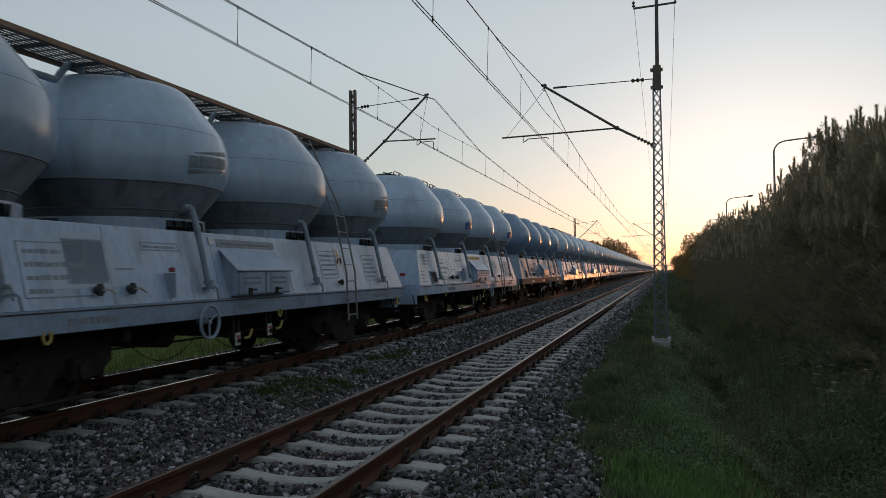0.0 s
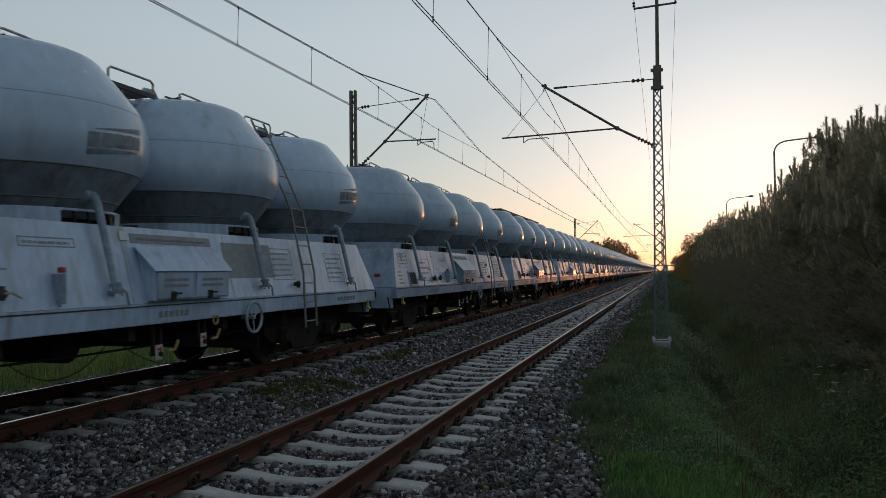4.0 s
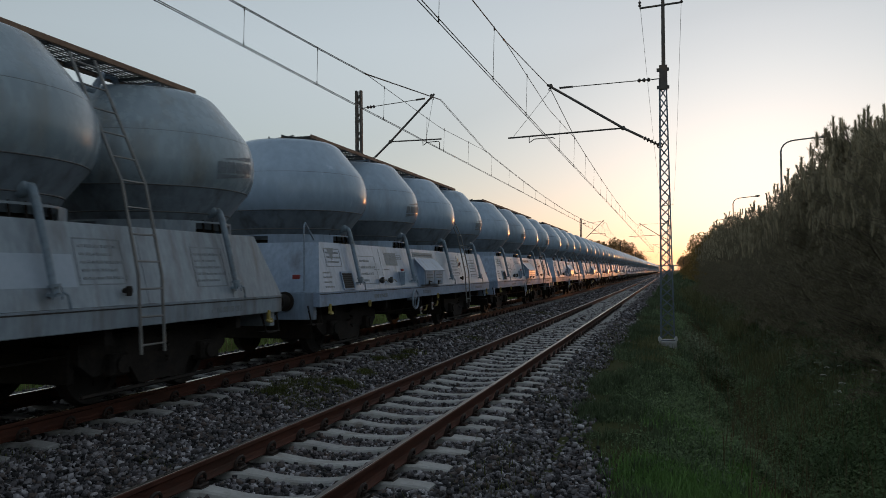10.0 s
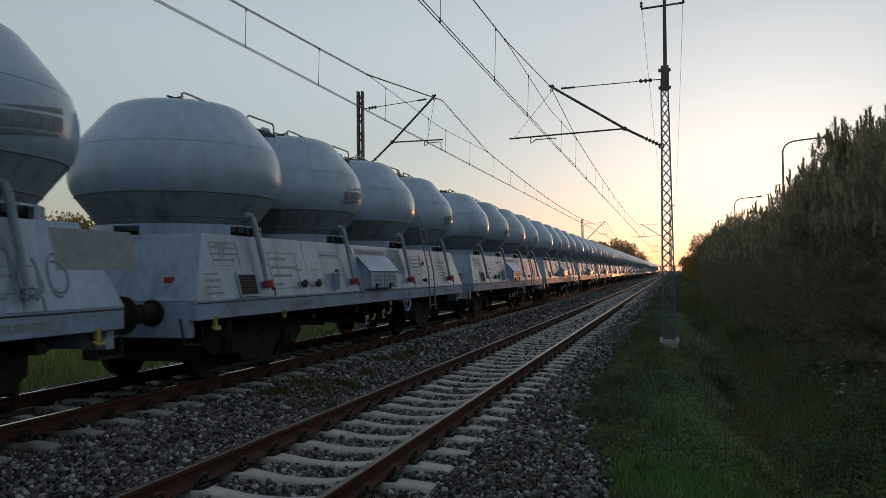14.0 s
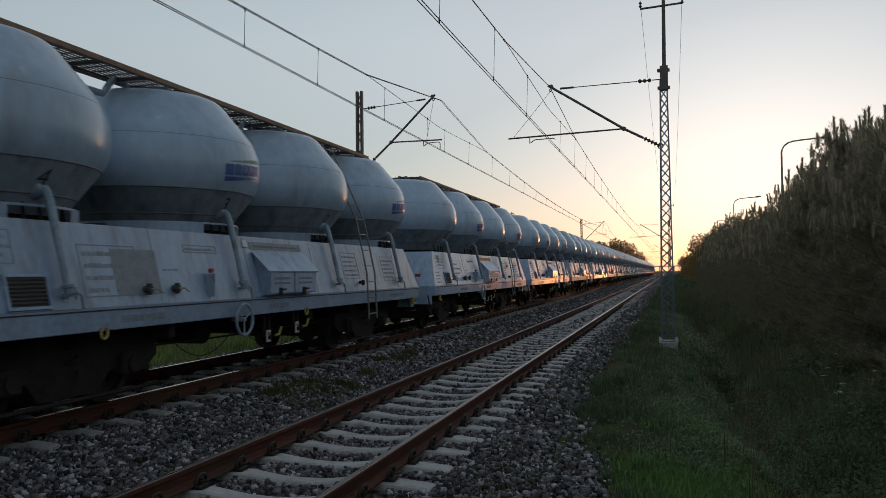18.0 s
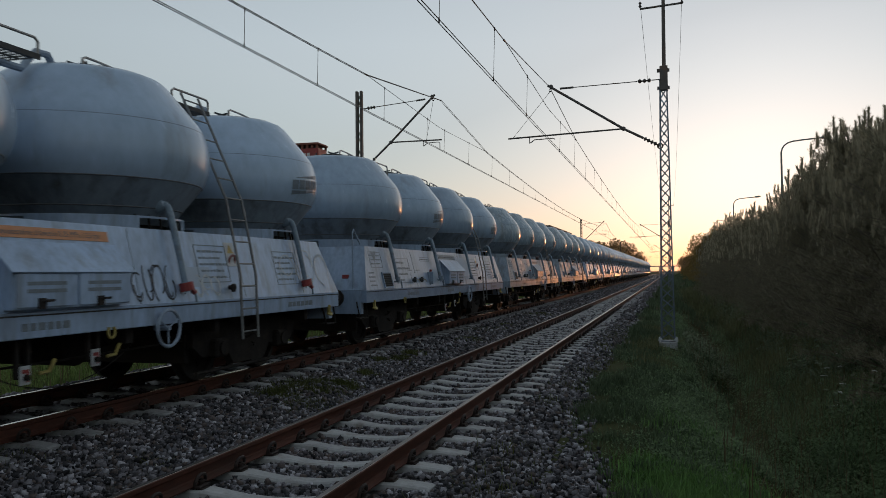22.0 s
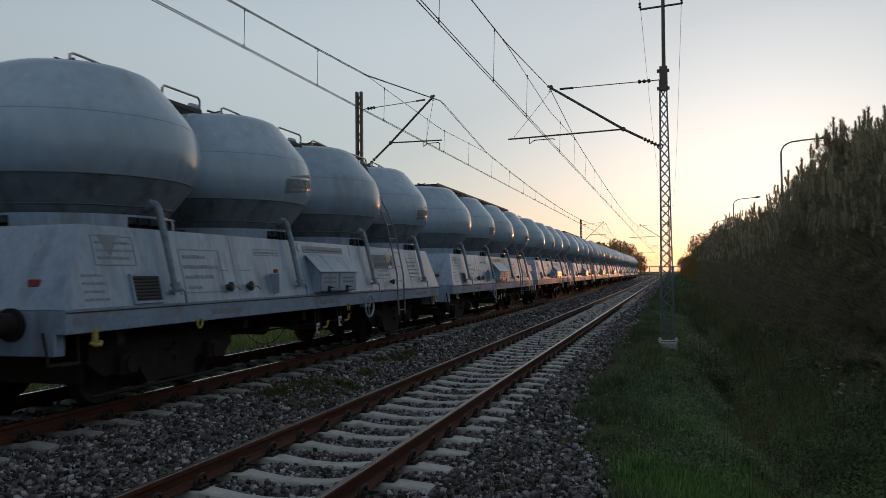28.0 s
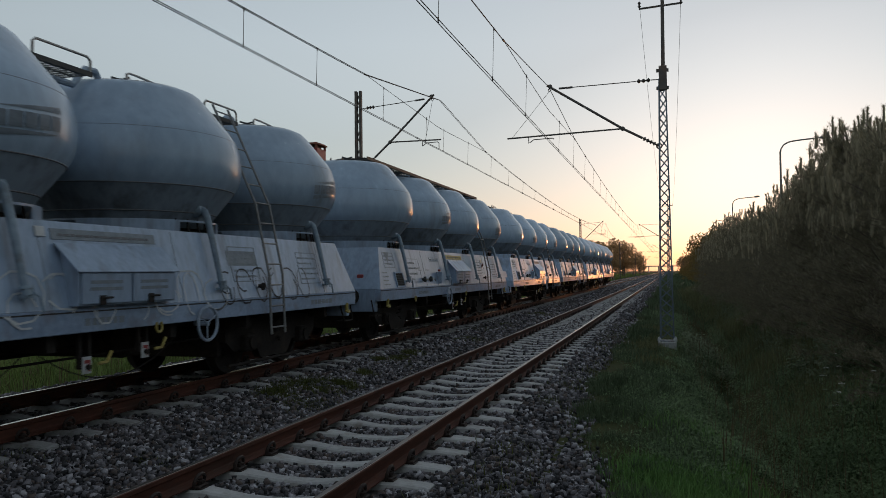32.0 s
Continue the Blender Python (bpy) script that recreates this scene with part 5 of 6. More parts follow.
    # tanks, saddles, hoses
    for i, y in enumerate(TANKS):
        bm = bmesh.new()
        for k in range(5):
            a = radians(-20 + 40 * k / 4)
            tube(bm, [(1.17 * math.cos(a), y + 1.17 * math.sin(a), 2.05), (1.13 * math.cos(a), y + 1.13 * math.sin(a), 2.30)], 0.016, 4)
        lathe(bm, [(1.12, 2.34), (1.165, 2.33), (1.165, 2.28), (1.02, 2.27), (1.0, 2.06)], 40, Matrix.Translation((0, y, 0)))
        part("tank_foot", bm, M_STEEL, w)
        bm = bmesh.new()
        for k in range(36):
            a, b = radians(10 * k), radians(10 * (k + 1))
            z0 = 2.06 if abs(abs((10 * k + 5 + 90) % 180 - 90) - 50) < 26 else 2.20
            for r, f in ((1.235, 1), (1.21, -1)):
                q = [bm.verts.new((r * math.cos(t), y + r * math.sin(t), z)) for t, z in ((a, z0), (b, z0), (b, 2.20), (a, 2.20))] if z0 < 2.1 else None
                if q:
                    bm.faces.new(q[::f])
                q = [bm.verts.new((r * math.cos(t), y + r * math.sin(t), z)) for t, z in ((a, 2.20), (b, 2.20), (b, 2.225), (a, 2.225))]
                bm.faces.new(q[::f])
            bm.faces.new([bm.verts.new((r * math.cos(t), y + r * math.sin(t), 2.225)) for t, r in ((a, 1.235), (b, 1.235), (b, 1.21), (a, 1.21))])
        bmesh.ops.remove_doubles(bm, verts=bm.verts, dist=0.001)
        part("tank_skirt", bm, paint, w, "curved skirt under the tank")
        tank = build_tank(w, y, tank_paint)
        if style == "hoops":
            hoop(tank, 0.40, -0.50, 0.70, 4.06, 0.14)
        # unloading hose, bent over from the cone and down to its coupling on the body side
        bm = bmesh.new()
        h = y - 0.13
        pts = [(1.17, h + 0.04, 2.365), (1.26, h + 0.035, 2.375), (1.325, h + 0.03, 2.345), (1.36, h + 0.03, 2.26), (1.41, h + 0.035, 2.06), (1.485, h + 0.055, 1.70), (1.55, h + 0.07, 1.37)]
        tube(bm, pts, [0.046, 0.046, 0.046, 0.045, 0.043, 0.039, 0.037], 12)
        lathe(bm, [(0, 0.10), (0.075, 0.10), (0.095, 0.07), (0.095, -0.05), (0.0, -0.05)], 14, Matrix.Translation((1.19, h + 0.04, 2.37)) @ Matrix.Rotation(radians(70), 4, "Y"))
        hose = part("unloading_pipe", bm, M_PIPE, w, "grey curved unloading pipe", smooth=True)
        bm = bmesh.new()
        tube(bm, [(1.553, h + 0.07, 1.415), (1.558, h + 0.071, 1.385)], 0.066, 12)
        tube(bm, [(1.558, h + 0.071, 1.385), (1.57, h + 0.075, 1.325)], 0.05, 12)
        for d in (-0.045, 0.06):
            tube(bm, [(1.575, h + 0.075 + d, 1.39), (1.585, h + 0.075 + d * 1.3, 1.27)], 0.009, 5)
        tube(bm, [(1.57, h + 0.15, 1.35), (1.60, h + 0.20, 1.31), (1.60, h + 0.24, 1.17)], 0.014, 6)
        box(bm, 1.47, 1.60, h + 0.04, h + 0.15, 1.30, 1.33)
        part("pipe_cap", bm, M_PIPE, hose, smooth=True)
    # near-side fittings
    bm = bmesh.new()
    side_quad(bm, 1.08, 1.56, 1.22, 1.50, 0.016, 0.016)
    vent = part("vent", bm, M_DARK, w, "dark louvred vent")
    bm = bmesh.new()
    for a, b, c, d in ((1.05, 1.59, 1.19, 1.22), (1.05, 1.59, 1.50, 1.53), (1.05, 1.08, 1.22, 1.50), (1.56, 1.59, 1.22, 1.50)):
        side_quad(bm, a, b, c, d, 0.028, 0.028)
    part("vent_frame", bm, M_SILL, vent)
    bm = bmesh.new()
    for k in range(7):
        side_quad(bm, 1.10, 1.54, 1.235 + k * 0.038, 1.250 + k * 0.038, 0.024, 0.008)
    part("louvre", bm, M_STEEL, vent)
    for y in (3.05, 3.58):
        bm = bmesh.new()
        tube(bm, [(lean(1.34), y, 1.34), (lean(1.34) + 0.09, y, 1.34)], 0.045, 10)
        tube(bm, [(lean(1.34) + 0.06, y, 1.41), (lean(1.34) + 0.06, y, 1.28)], 0.032, 8)
        valve = part("valve", bm, M_DARK, w, smooth=True)
        bm = bmesh.new()
        tube(bm, [(lean(1.34) + 0.09, y, 1.34), (lean(1.34) + 0.12, y + 0.06, 1.35), (lean(1.34) + 0.12, y + 0.17, 1.30)], 0.012, 6)
        part("valve_handle", bm, M_PALE_HOOK, valve, "worn pale valve handle")
    bm = bmesh.new()
    slab(bm, [(1.53, 4.31, 1.19), (1.53, 4.33, 1.19), (1.49, 4.36, 1.52), (1.49, 4.28, 1.52)], 0.02)
    slab(bm, [(1.60, 4.31, 1.22), (1.49, 4.31, 1.22), (1.44, 4.31, 1.52), (1.60, 4.31, 1.52)], 0.012)
    lever = part("lever_bracket", bm, M_HOSE, w)
    bm = bmesh.new()
    box(bm, 1.50, 1.56, 4.29, 4.36, 1.53, 1.585, 0.01)
    part("lever_knob", bm, M_RED, lever, "red lever knob")
    # control cabinet with a sloping lid and two doors
    bm = bmesh.new()
    prism(bm, [(1.40, 1.20), (1.615, 1.20), (1.615, 1.56), (1.385, 1.82)], 5.70, 7.30)
    cab = part("control_cabinet", bm, paint, w)
    bm = bmesh.new()
    slab(bm, [(1.655, 5.66, 1.545), (1.655, 7.34, 1.545), (1.385, 7.36, 1.84), (1.385, 5.62, 1.84)], 0.014)
    part("cabinet_lid", bm, paint, cab)
    for y0, y1 in ((5.73, 6.48), (6.52, 7.27)):
        bm = bmesh.new()
        box(bm, 1.617, 1.635, y0, y1, 1.215, 1.53, 0.006)
        door = part("cabinet_door", bm, paint, cab)
        bm = bmesh.new()
        tube(bm, [(1.64, y0 + 0.28, 1.27), (1.665, y0 + 0.33, 1.275), (1.665, y0 + 0.42, 1.275)], 0.012, 6)
        box(bm, 1.63, 1.65, y0 + 0.25, y0 + 0.34, 1.20, 1.30)
        part("cabinet_latch", bm, M_STEEL, cab)
        bm = bmesh.new()
        for k in range(2):
            box(bm, 1.6355, 1.638, y0 + 0.12, y1 - 0.14, 1.42 - k * 0.07, 1.455 - k * 0.07)
        part("door_lettering", bm, M_GHOST, cab)
    # reflector and small plates
    bm = bmesh.new()
    side_quad(bm, 5.42, 5.54, 1.90, 2.0, 0.02, 0.02)
    part("reflector", bm, M_WHITE, w)
    bm = bmesh.new()
    box(bm, 1.56, 1.59, 9.45, 9.54, 1.27, 1.38, 0.01)
    tube(bm, [(1.50, 9.5, 1.33), (1.60, 9.5, 1.33)], 0.03, 8)
    part("valve", bm, M_STEEL, w)
    # ladder
    bm = bmesh.new()
    foot, knee, top = Vector((1.66, 0, 0.62)), Vector((1.62, 0, 1.50)), Vector((0.68, 0, 4.08))
    ladder = None
    for dy in (-0.21, 0.21):
        bm = bmesh.new()
        yy = 9.80 + dy
        box_pts = [Vector((foot.x, yy, foot.z)), Vector((knee.x, yy, knee.z)), Vector((1.40, yy, 2.55)), Vector((top.x, yy, top.z))]
        tube(bm, box_pts, 0.019, 6)
        if ladder is None:
            ladder = part("ladder", bm, M_LADDER, w, "grey steel ladder")
        else:
            part("ladder_rail", bm, M_LADDER, ladder)
    line = [foot, knee, Vector((1.40, 0, 2.55)), top]
    bm = bmesh.new()
    tube(bm, [(0, 9.59, 0), (0, 10.01, 0)], 0.012, 6)
    rung = mesh_of("rung", bm, M_LADDER)
    for k in range(12):
        s = 0.1 + 3.75 * k / 12
        for a, b in zip(line, line[1:]):
            d = (b - a).length
            if s <= d:
                p = a + (b - a) * (s / d)
                break
            s -= d
        part("rung", rung, None, ladder).location = p
    # handwheel
    bm = bmesh.new()
    hy = 5.05 if style == "plank" else 8.02
    ring(bm, (1.60, hy, 0.88), 0.215, 0.021, "x", 28, 6)
    for k in range(3):
        a = 2 * math.pi * k / 3 + 0.5
        tube(bm, [(1.585, hy, 0.88), (1.60, hy + 0.21 * math.cos(a), 0.88 + 0.21 * math.sin(a))], 0.011, 6)
    tube(bm, [(1.40, hy, 0.88), (1.61, hy, 0.88)], 0.03, 8)
    part("handwheel", bm, M_HOSE, w, "spoked brake handwheel", smooth=True)
    # hooks and hangers below the sill
    for y, mat in ((0.42, M_HOOK), (BODY - 0.42, M_HOOK)):
        bm = bmesh.new()
        box(bm, 1.50, 1.55, y - 0.028, y + 0.028, 0.80, 0.96, 0.008)
        tube(bm, [(1.53, y - 0.08, 0.82), (1.56, y - 0.04, 0.79), (1.56, y + 0.04, 0.79), (1.53, y + 0.08, 0.82)], 0.022, 6)
        part("rope_hook", bm, mat, w, "yellow rope hook")
    for y in (2.3, 7.1):
        bm = bmesh.new()
        pts = [(1.54, y + 0.052 * math.cos(a), 0.905 + 0.068 * math.sin(a)) for a in [math.pi * (0.75 + 1.5 * k / 10) for k in range(11)]]
        tube(bm, pts, 0.015, 6)
        part("tie_ring", bm, M_HOOK, w, "yellow tie ring")
    for y, z in ((6.05, 0.55), (7.0, 0.62)):
        bm = bmesh.new()
        for d in (-0.07, 0.07):
            box(bm, 1.36, 1.40, y + d - 0.02, y + d + 0.02, z, 0.93)
        tube(bm, [(1.30, y, z), (1.46, y, z)], 0.03, 6)
        part("hanger", bm, M_STEEL, w)
        bm = bmesh.new()
        box(bm, 1.41, 1.425, y - 0.065, y + 0.065, z - 0.07, z + 0.11, 0.004)
        for a, b, c, d in ((-0.045, 0.045, 0.04, 0.075), (0.01, 0.045, -0.045, 0.04)):
            q = [bm.verts.new((1.4275, y + e, z + f)) for e, f in ((a, c), (b, c), (b, d), (a, d))]
            bm.faces.new(q).material_index = 1
        part("brake_plate", bm, [M_WHITE, M_RED], w, "white brake plate with a red mark")
        bm = bmesh.new()
        tube(bm, [(1.44, y + 0.16, z + 0.02), (1.46, y + 0.26, z + 0.03), (1.46, y + 0.33, z + 0.14)], 0.02, 6)
        part("brake_lever", bm, M_HOOK, w, "yellow brake lever")
    # lettering rows and framed fields, worn grey
    bm = bmesh.new()
    bars(bm, 0.62, 1.86, [0.55, 0.6, 0.5], 3)
    bars(bm, 2.15, 1.72, [0.5, 0.8, 0.62, 0.3], 4, height=0.07, gap=0.13)
    bars(bm, 8.95, 1.80, [0.6, 0.5, 0.66, 0.55, 0.6], 5)
    bars(bm, 11.0, 1.75, [0.65, 0.5, 0.6, 0.66, 0.5], 6)
    bars(bm, 0.32, 1.50, [0.3, 0.36, 0.3, 0.36], 7)
    bars(bm, 4.0, 1.82, [0.62], 8)
    bars(bm, 2.85, 1.56, [0.3], 9, height=0.03)
    bars(bm, 3.45, 1.56, [0.3], 10, height=0.03)
    for y0, y1, z0, z1 in ((2.08, 3.0, 1.28, 1.84), (8.88, 9.62, 1.40, 1.90), (10.95, 11.68, 1.34, 1.86), (0.56, 1.24, 1.62, 1.95), (3.95, 4.70, 1.79, 1.89)):
        for a, b, c, d in ((y0, y1, z0, z0 + 0.012), (y0, y1, z1 - 0.012, z1), (y0, y0 + 0.012, z0, z1), (y1 - 0.012, y1, z0, z1)):
            side_quad(bm, a, b, c, d, 0.0035, 0.003)
    for y0 in (3.32, 5.45, 7.62, 9.92, 11.75):
        side_quad(bm, y0, y0 + 0.007, 1.18, 2.04, 0.003, 0.003)
    part("lettering", bm, M_GHOST, w)["kind"] = "stuff"
    for y0, seed in ((2.6, 2), (5.9, 4), (11.2, 5)):
        bm = bmesh.new()
        rnd = random.Random(seed)
        x = y0
        for k in range(6):
            ww = rnd.uniform(0.06, 0.13)
            slab(bm, [(1.5265, x, 0.99), (1.5265, x + ww, 0.99), (1.5265, x + ww, 1.065), (1.5265, x, 1.065)], 0.003)
            x += ww + 0.03
        part("sill_lettering", bm, M_PATCH if paint is M_BLUE_BODY else M_GHOST, w)
    bm = bmesh.new()
    a = [(lean(1.96) + 0.006, 0.66, 1.96), (lean(1.72) + 0.006, 0.83, 1.72), (lean(1.96) + 0.006, 1.0, 1.96)]
    bm.faces.new([bm.verts.new(v) for v in a])
    part("triangle_mark", bm, M_GHOST, w)
    bm = bmesh.new()
    box(bm, 0.20, 0.34, 0.04, 0.16, 1.40, 1.48, 0.01, Matrix.Translation((0.75, 0.07, 0.0)))
    part("lamp_bracket", bm, M_RED, w, "red lamp bracket")
    # top walkways
    if style == "plank":
        bm = bmesh.new()
        for k in range(9):
            xx = 0.07 + 0.07 * k
            box(bm, xx - 0.012, xx + 0.012, 1.55, BODY - 1.05, 4.162, 4.175)
        for k in range(52):
            yy = 1.58 + k * (BODY - 2.66) / 51
            box(bm, 0.06, 0.64, yy - 0.006, yy + 0.006, 4.155, 4.170)
        for k in range(13):
            yy = 1.62 + k * (BODY - 2.8) / 12
            box(bm, 0.06, 0.64, yy - 0.03, yy + 0.03, 4.115, 4.154)
        walkway = part("walkway", bm, M_DARK, w, "long grated walkway along the tank tops")
        for x in (0.04, 0.66):
            bm = bmesh.new()
            box(bm, x - 0.02, x + 0.02, 1.50, BODY - 1.0, 4.116, 4.186, 0.006)
            part("walkway_edge", bm, M_PLANK, walkway, "rusty walkway edge plank")
        for y in TANKS:
            for d in (-0.45, 0.45):
                if y + d > BODY - 1.1 or y + d < 1.55:
                    continue
                bm = bmesh.new()
                for x in (0.10, 0.60):
                    box(bm, x - 0.025, x + 0.025, y + d - 0.025, y + d + 0.025, 3.970, 4.130)
                box(bm, 0.10, 0.60, y + d - 0.02, y + d + 0.02, 4.100, 4.125)
                part("walkway_bracket", bm, M_HOSE, walkway)
    else:
        for y0, y1 in zip(TANKS, TANKS[1:]):
            ym = (y0 + y1) / 2
            bm = bmesh.new()
            for xx in (-0.31, 0.63):
                box(bm, xx - 0.012, xx + 0.012, ym - 0.70, ym + 0.24, 3.895, 3.955)
            for k in range(12):
                yy = ym - 0.695 + 0.93 * k / 11
                box(bm, -0.30, 0.62, yy - 0.005, yy + 0.005, 3.92, 3.94)
            for k in range(5):
                xx = -0.20 + 0.18 * k
                box(bm, xx - 0.006, xx + 0.006, ym - 0.695, ym + 0.235, 3.925, 3.942)
            plat = part("platform", bm, M_DARK, w, "short grated platform between tanks")
            bm = bmesh.new()
            tube(bm, [(0.62, ym - 0.68, 3.96), (0.62, ym - 0.68, 4.09), (0.62, ym - 0.63, 4.13), (0.62, ym + 0.17, 4.13), (0.62, ym + 0.22, 4.09), (0.62, ym + 0.22, 3.94)], 0.017, 6)
            part("platform_rail", bm, M_GALV, plat, smooth=True)
    # one pipe dips into each tank and rises again behind its lid
    bm = bmesh.new()
    way = []
    for y0, y1 in zip(TANKS, TANKS[1:]):
        way += [(0.15, y0 + d, z) for d, z in ((0.70, 4.0), (0.74, 4.08), (0.80, 4.16), (0.98, 4.15), (1.12, 4.0), (1.2, 3.9))]
        way += [(0.15, y1 - d, z) for d, z in ((1.2, 3.9), (1.12, 4.0), (0.98, 4.15), (0.80, 4.16), (0.74, 4.08), (0.70, 4.0))]
    tube(bm, way, 0.045, 8)
    part("vent_pipe", bm, M_HOSE, w, smooth=True)
    return w


def writing(name, text, size, mat, m, bend=None):
    """Flat lettering in the built-in font, laid by m; bend turns each corner into its place."""
    cu = bpy.data.curves.new(name, "FONT")
    cu.body, cu.size, cu.align_x, cu.align_y, cu.resolution_u = text, size, "CENTER", "CENTER", 3
    tmp = bpy.data.objects.new(name, cu)
    me = bpy.data.meshes.new_from_object(tmp)
    bpy.data.objects.remove(tmp)
    me.materials.clear()
    me.materials.append(mat)
    if bend:
        for v in me.vertices:
            v.co = bend(v.co)
    else:
        me.transform(m)
    return me


def on_side(y, z, off):
    """Lettering upright on the leaning body side, read from outside."""
    tilt = math.atan2(0.22, 0.89)
    return Matrix.Translation((lean(z) + off, y, z)) @ Matrix.Rotation(-tilt, 4, "Y") @ Matrix(((0, 0, 1, 0), (1, 0, 0, 0), (0, 1, 0, 0), (0, 0, 0, 1)))


def on_cone(v):
    """A figure on the lower cone, a little behind the middle of the tank's side."""
    z = 2.475 + v.y * 0.8
    return on_tank(0, radians(-6) + v.x / 1.4, z, tank_radius(z), 0.006)


FIGURES = {k: writing("tank_number", k, 0.30, M_GRAFFITI_BLACK, None, on_cone) for k in "1234"}
BOARD = bmesh.new()
side_quad(BOARD, 5.62, 7.28, 1.875, 1.985, 0.008, 0.008)
BOARD = {"yellow": mesh_of("board", BOARD, M_YELLOW)}
bm = bmesh.new()
side_quad(bm, 5.62, 7.28, 1.875, 1.985, 0.008, 0.008)
BOARD["grey"] = mesh_of("board", bm, M_GHOST)
bm = bmesh.new()
side_quad(bm, 5.62, 7.28, 1.875, 1.985, 0.008, 0.008)
BOARD["orange"] = mesh_of("board", bm, M_ORANGE)
bm = bmesh.new()
bars(bm, 5.72, 1.91, [1.45], 21, off=0.012, height=0.04)
BOARD_BARS = mesh_of("board_lettering", bm, M_INK)
BOARD_TEXT = writing("board_lettering", "Dopuszczalne ciśnienie 0,25 MPa / 2,5 bar", 0.083, M_INK, on_side(6.45, 1.93, 0.011))
bm = bmesh.new()
side_quad(bm, 9.62, 9.86, 1.62, 1.95, 0.006, 0.006)
PLATE = mesh_of("warning_plate", bm, M_WHITE)
bm = bmesh.new()
t = Matrix.Translation((lean(1.70) + 0.014, 9.74, 1.70)) @ Matrix.Rotation(radians(13.9), 4, "Y")
ring(bm, (0, 0, 0), 0.075, 0.018, "x", 18, 4)
bmesh.ops.transform(bm, matrix=t, verts=bm.verts)
PLATE_RING = mesh_of("warning_ring", bm, M_RED_WORN)
bm = bmesh.new()
a = [(lean(1.80) + 0.010, 9.66, 1.80), (lean(1.80) + 0.010, 9.82, 1.80), (lean(1.93) + 0.010, 9.74, 1.93)]
bm.faces.new([bm.verts.new(v) for v in a])
PLATE_MARK = mesh_of("warning_triangle", bm, M_YELLOW)


def spray(y0, y1, z0, z1, seed, mat, letters=5, width=0.010):
    """Spray-painted scrawl on the body side: looping strokes, no letters."""
    rnd = random.Random(seed)
    bm = bmesh.new()
    step = (y1 - y0) / letters
    for i in range(letters):
        yc = y0 + (i + 0.5) * step
        for s in range(2):
            pts = []
            a0, turn = rnd.uniform(0, 6.28), rnd.choice((-1, 1)) * rnd.uniform(2.5, 5.5)
            ry, rz = step * rnd.uniform(0.3, 0.55), (z1 - z0) * rnd.uniform(0.3, 0.55)
            zc = rnd.uniform(z0 + rz * 0.8, z1 - rz * 0.8)
            for k in range(9):
                a = a0 + turn * k / 8
                z = min(max(zc + rz * math.sin(a), z0), z1)
                pts.append(Vector(((lean(z) if z > 1.17 else 1.527) + 0.003, yc + ry * math.cos(a) + 0.1 * k / 8 * step, z)))
            for p, q in zip(pts, pts[1:]):
                d = (q - p)
                n = Vector((0, -d.z, d.y))
                if n.length < 1e-4:
                    continue
                n = n.normalized() * width
                up = Vector((0.006, 0, 0))
                bm.faces.new([bm.verts.new(v + up) for v in (p - n, q - n, q + n, p + n)])
    return mesh_of("spray_paint", bm, mat)


def end_spray(x0, x1, z0, z1, seed, mat, letters, width=0.02):
    """The same on the sloping front end of the body."""
    rnd = random.Random(seed)
    bm = bmesh.new()
    step = (x1 - x0) / letters
    for i in range(letters):
        xc, zc = x0 + (i + 0.5) * step, (z0 + z1) / 2
        for s in range(2):
            a0, turn = rnd.uniform(0, 6.28), rnd.choice((-1, 1)) * rnd.uniform(2.0, 5.0)
            rx, rz = step * rnd.uniform(0.25, 0.45), (z1 - z0) * rnd.uniform(0.3, 0.5)
            pts = [(xc + rx * math.cos(a0 + turn * k / 8), zc + rz * math.sin(a0 + turn * k / 8)) for k in range(9)]
            for (xa, za), (xb, zb) in zip(pts, pts[1:]):
                d = math.hypot(xb - xa, zb - za)
                nx, nz = -(zb - za) / d * width, (xb - xa) / d * width
                bm.faces.new([bm.verts.new((x, (z - 1.17) * 0.45 / 0.89 - 0.012, z)) for x, z in ((xa - nx, za - nz), (xb - nx, zb - nz), (xb + nx, zb + nz), (xa + nx, za + nz))])
    return mesh_of("spray_paint", bm, mat)


def tank_spray(seed, mat, a0, a1, z0, z1):
    rnd = random.Random(seed)
    bm = bmesh.new()
    for i in range(7):
        ac, zc = rnd.uniform(a0, a1), rnd.uniform(z0, z1)
        t0, turn = rnd.uniform(0, 6.28), rnd.choice((-1, 1)) * rnd.uniform(1.5, 5)
        pts = [(radians(ac + 5 * math.cos(t0 + turn * k / 6)), zc + 0.13 * math.sin(t0 + turn * k / 6)) for k in range(7)]
        for (a, z), (b, zz) in zip(pts, pts[1:]):
            vs = []
            for aa, hz, o in ((a, z, -0.022), (b, zz, -0.022), (b, zz, 0.022), (a, z, 0.022)):
                hz2 = min(max(hz + o, 2.8), 3.5)
                vs.append(bm.verts.new(on_tank(0, aa + o * 0.4, hz2, tank_radius(hz2), 0.007)))
            bm.faces.new(vs)
    return mesh_of("spray_paint", bm, mat)


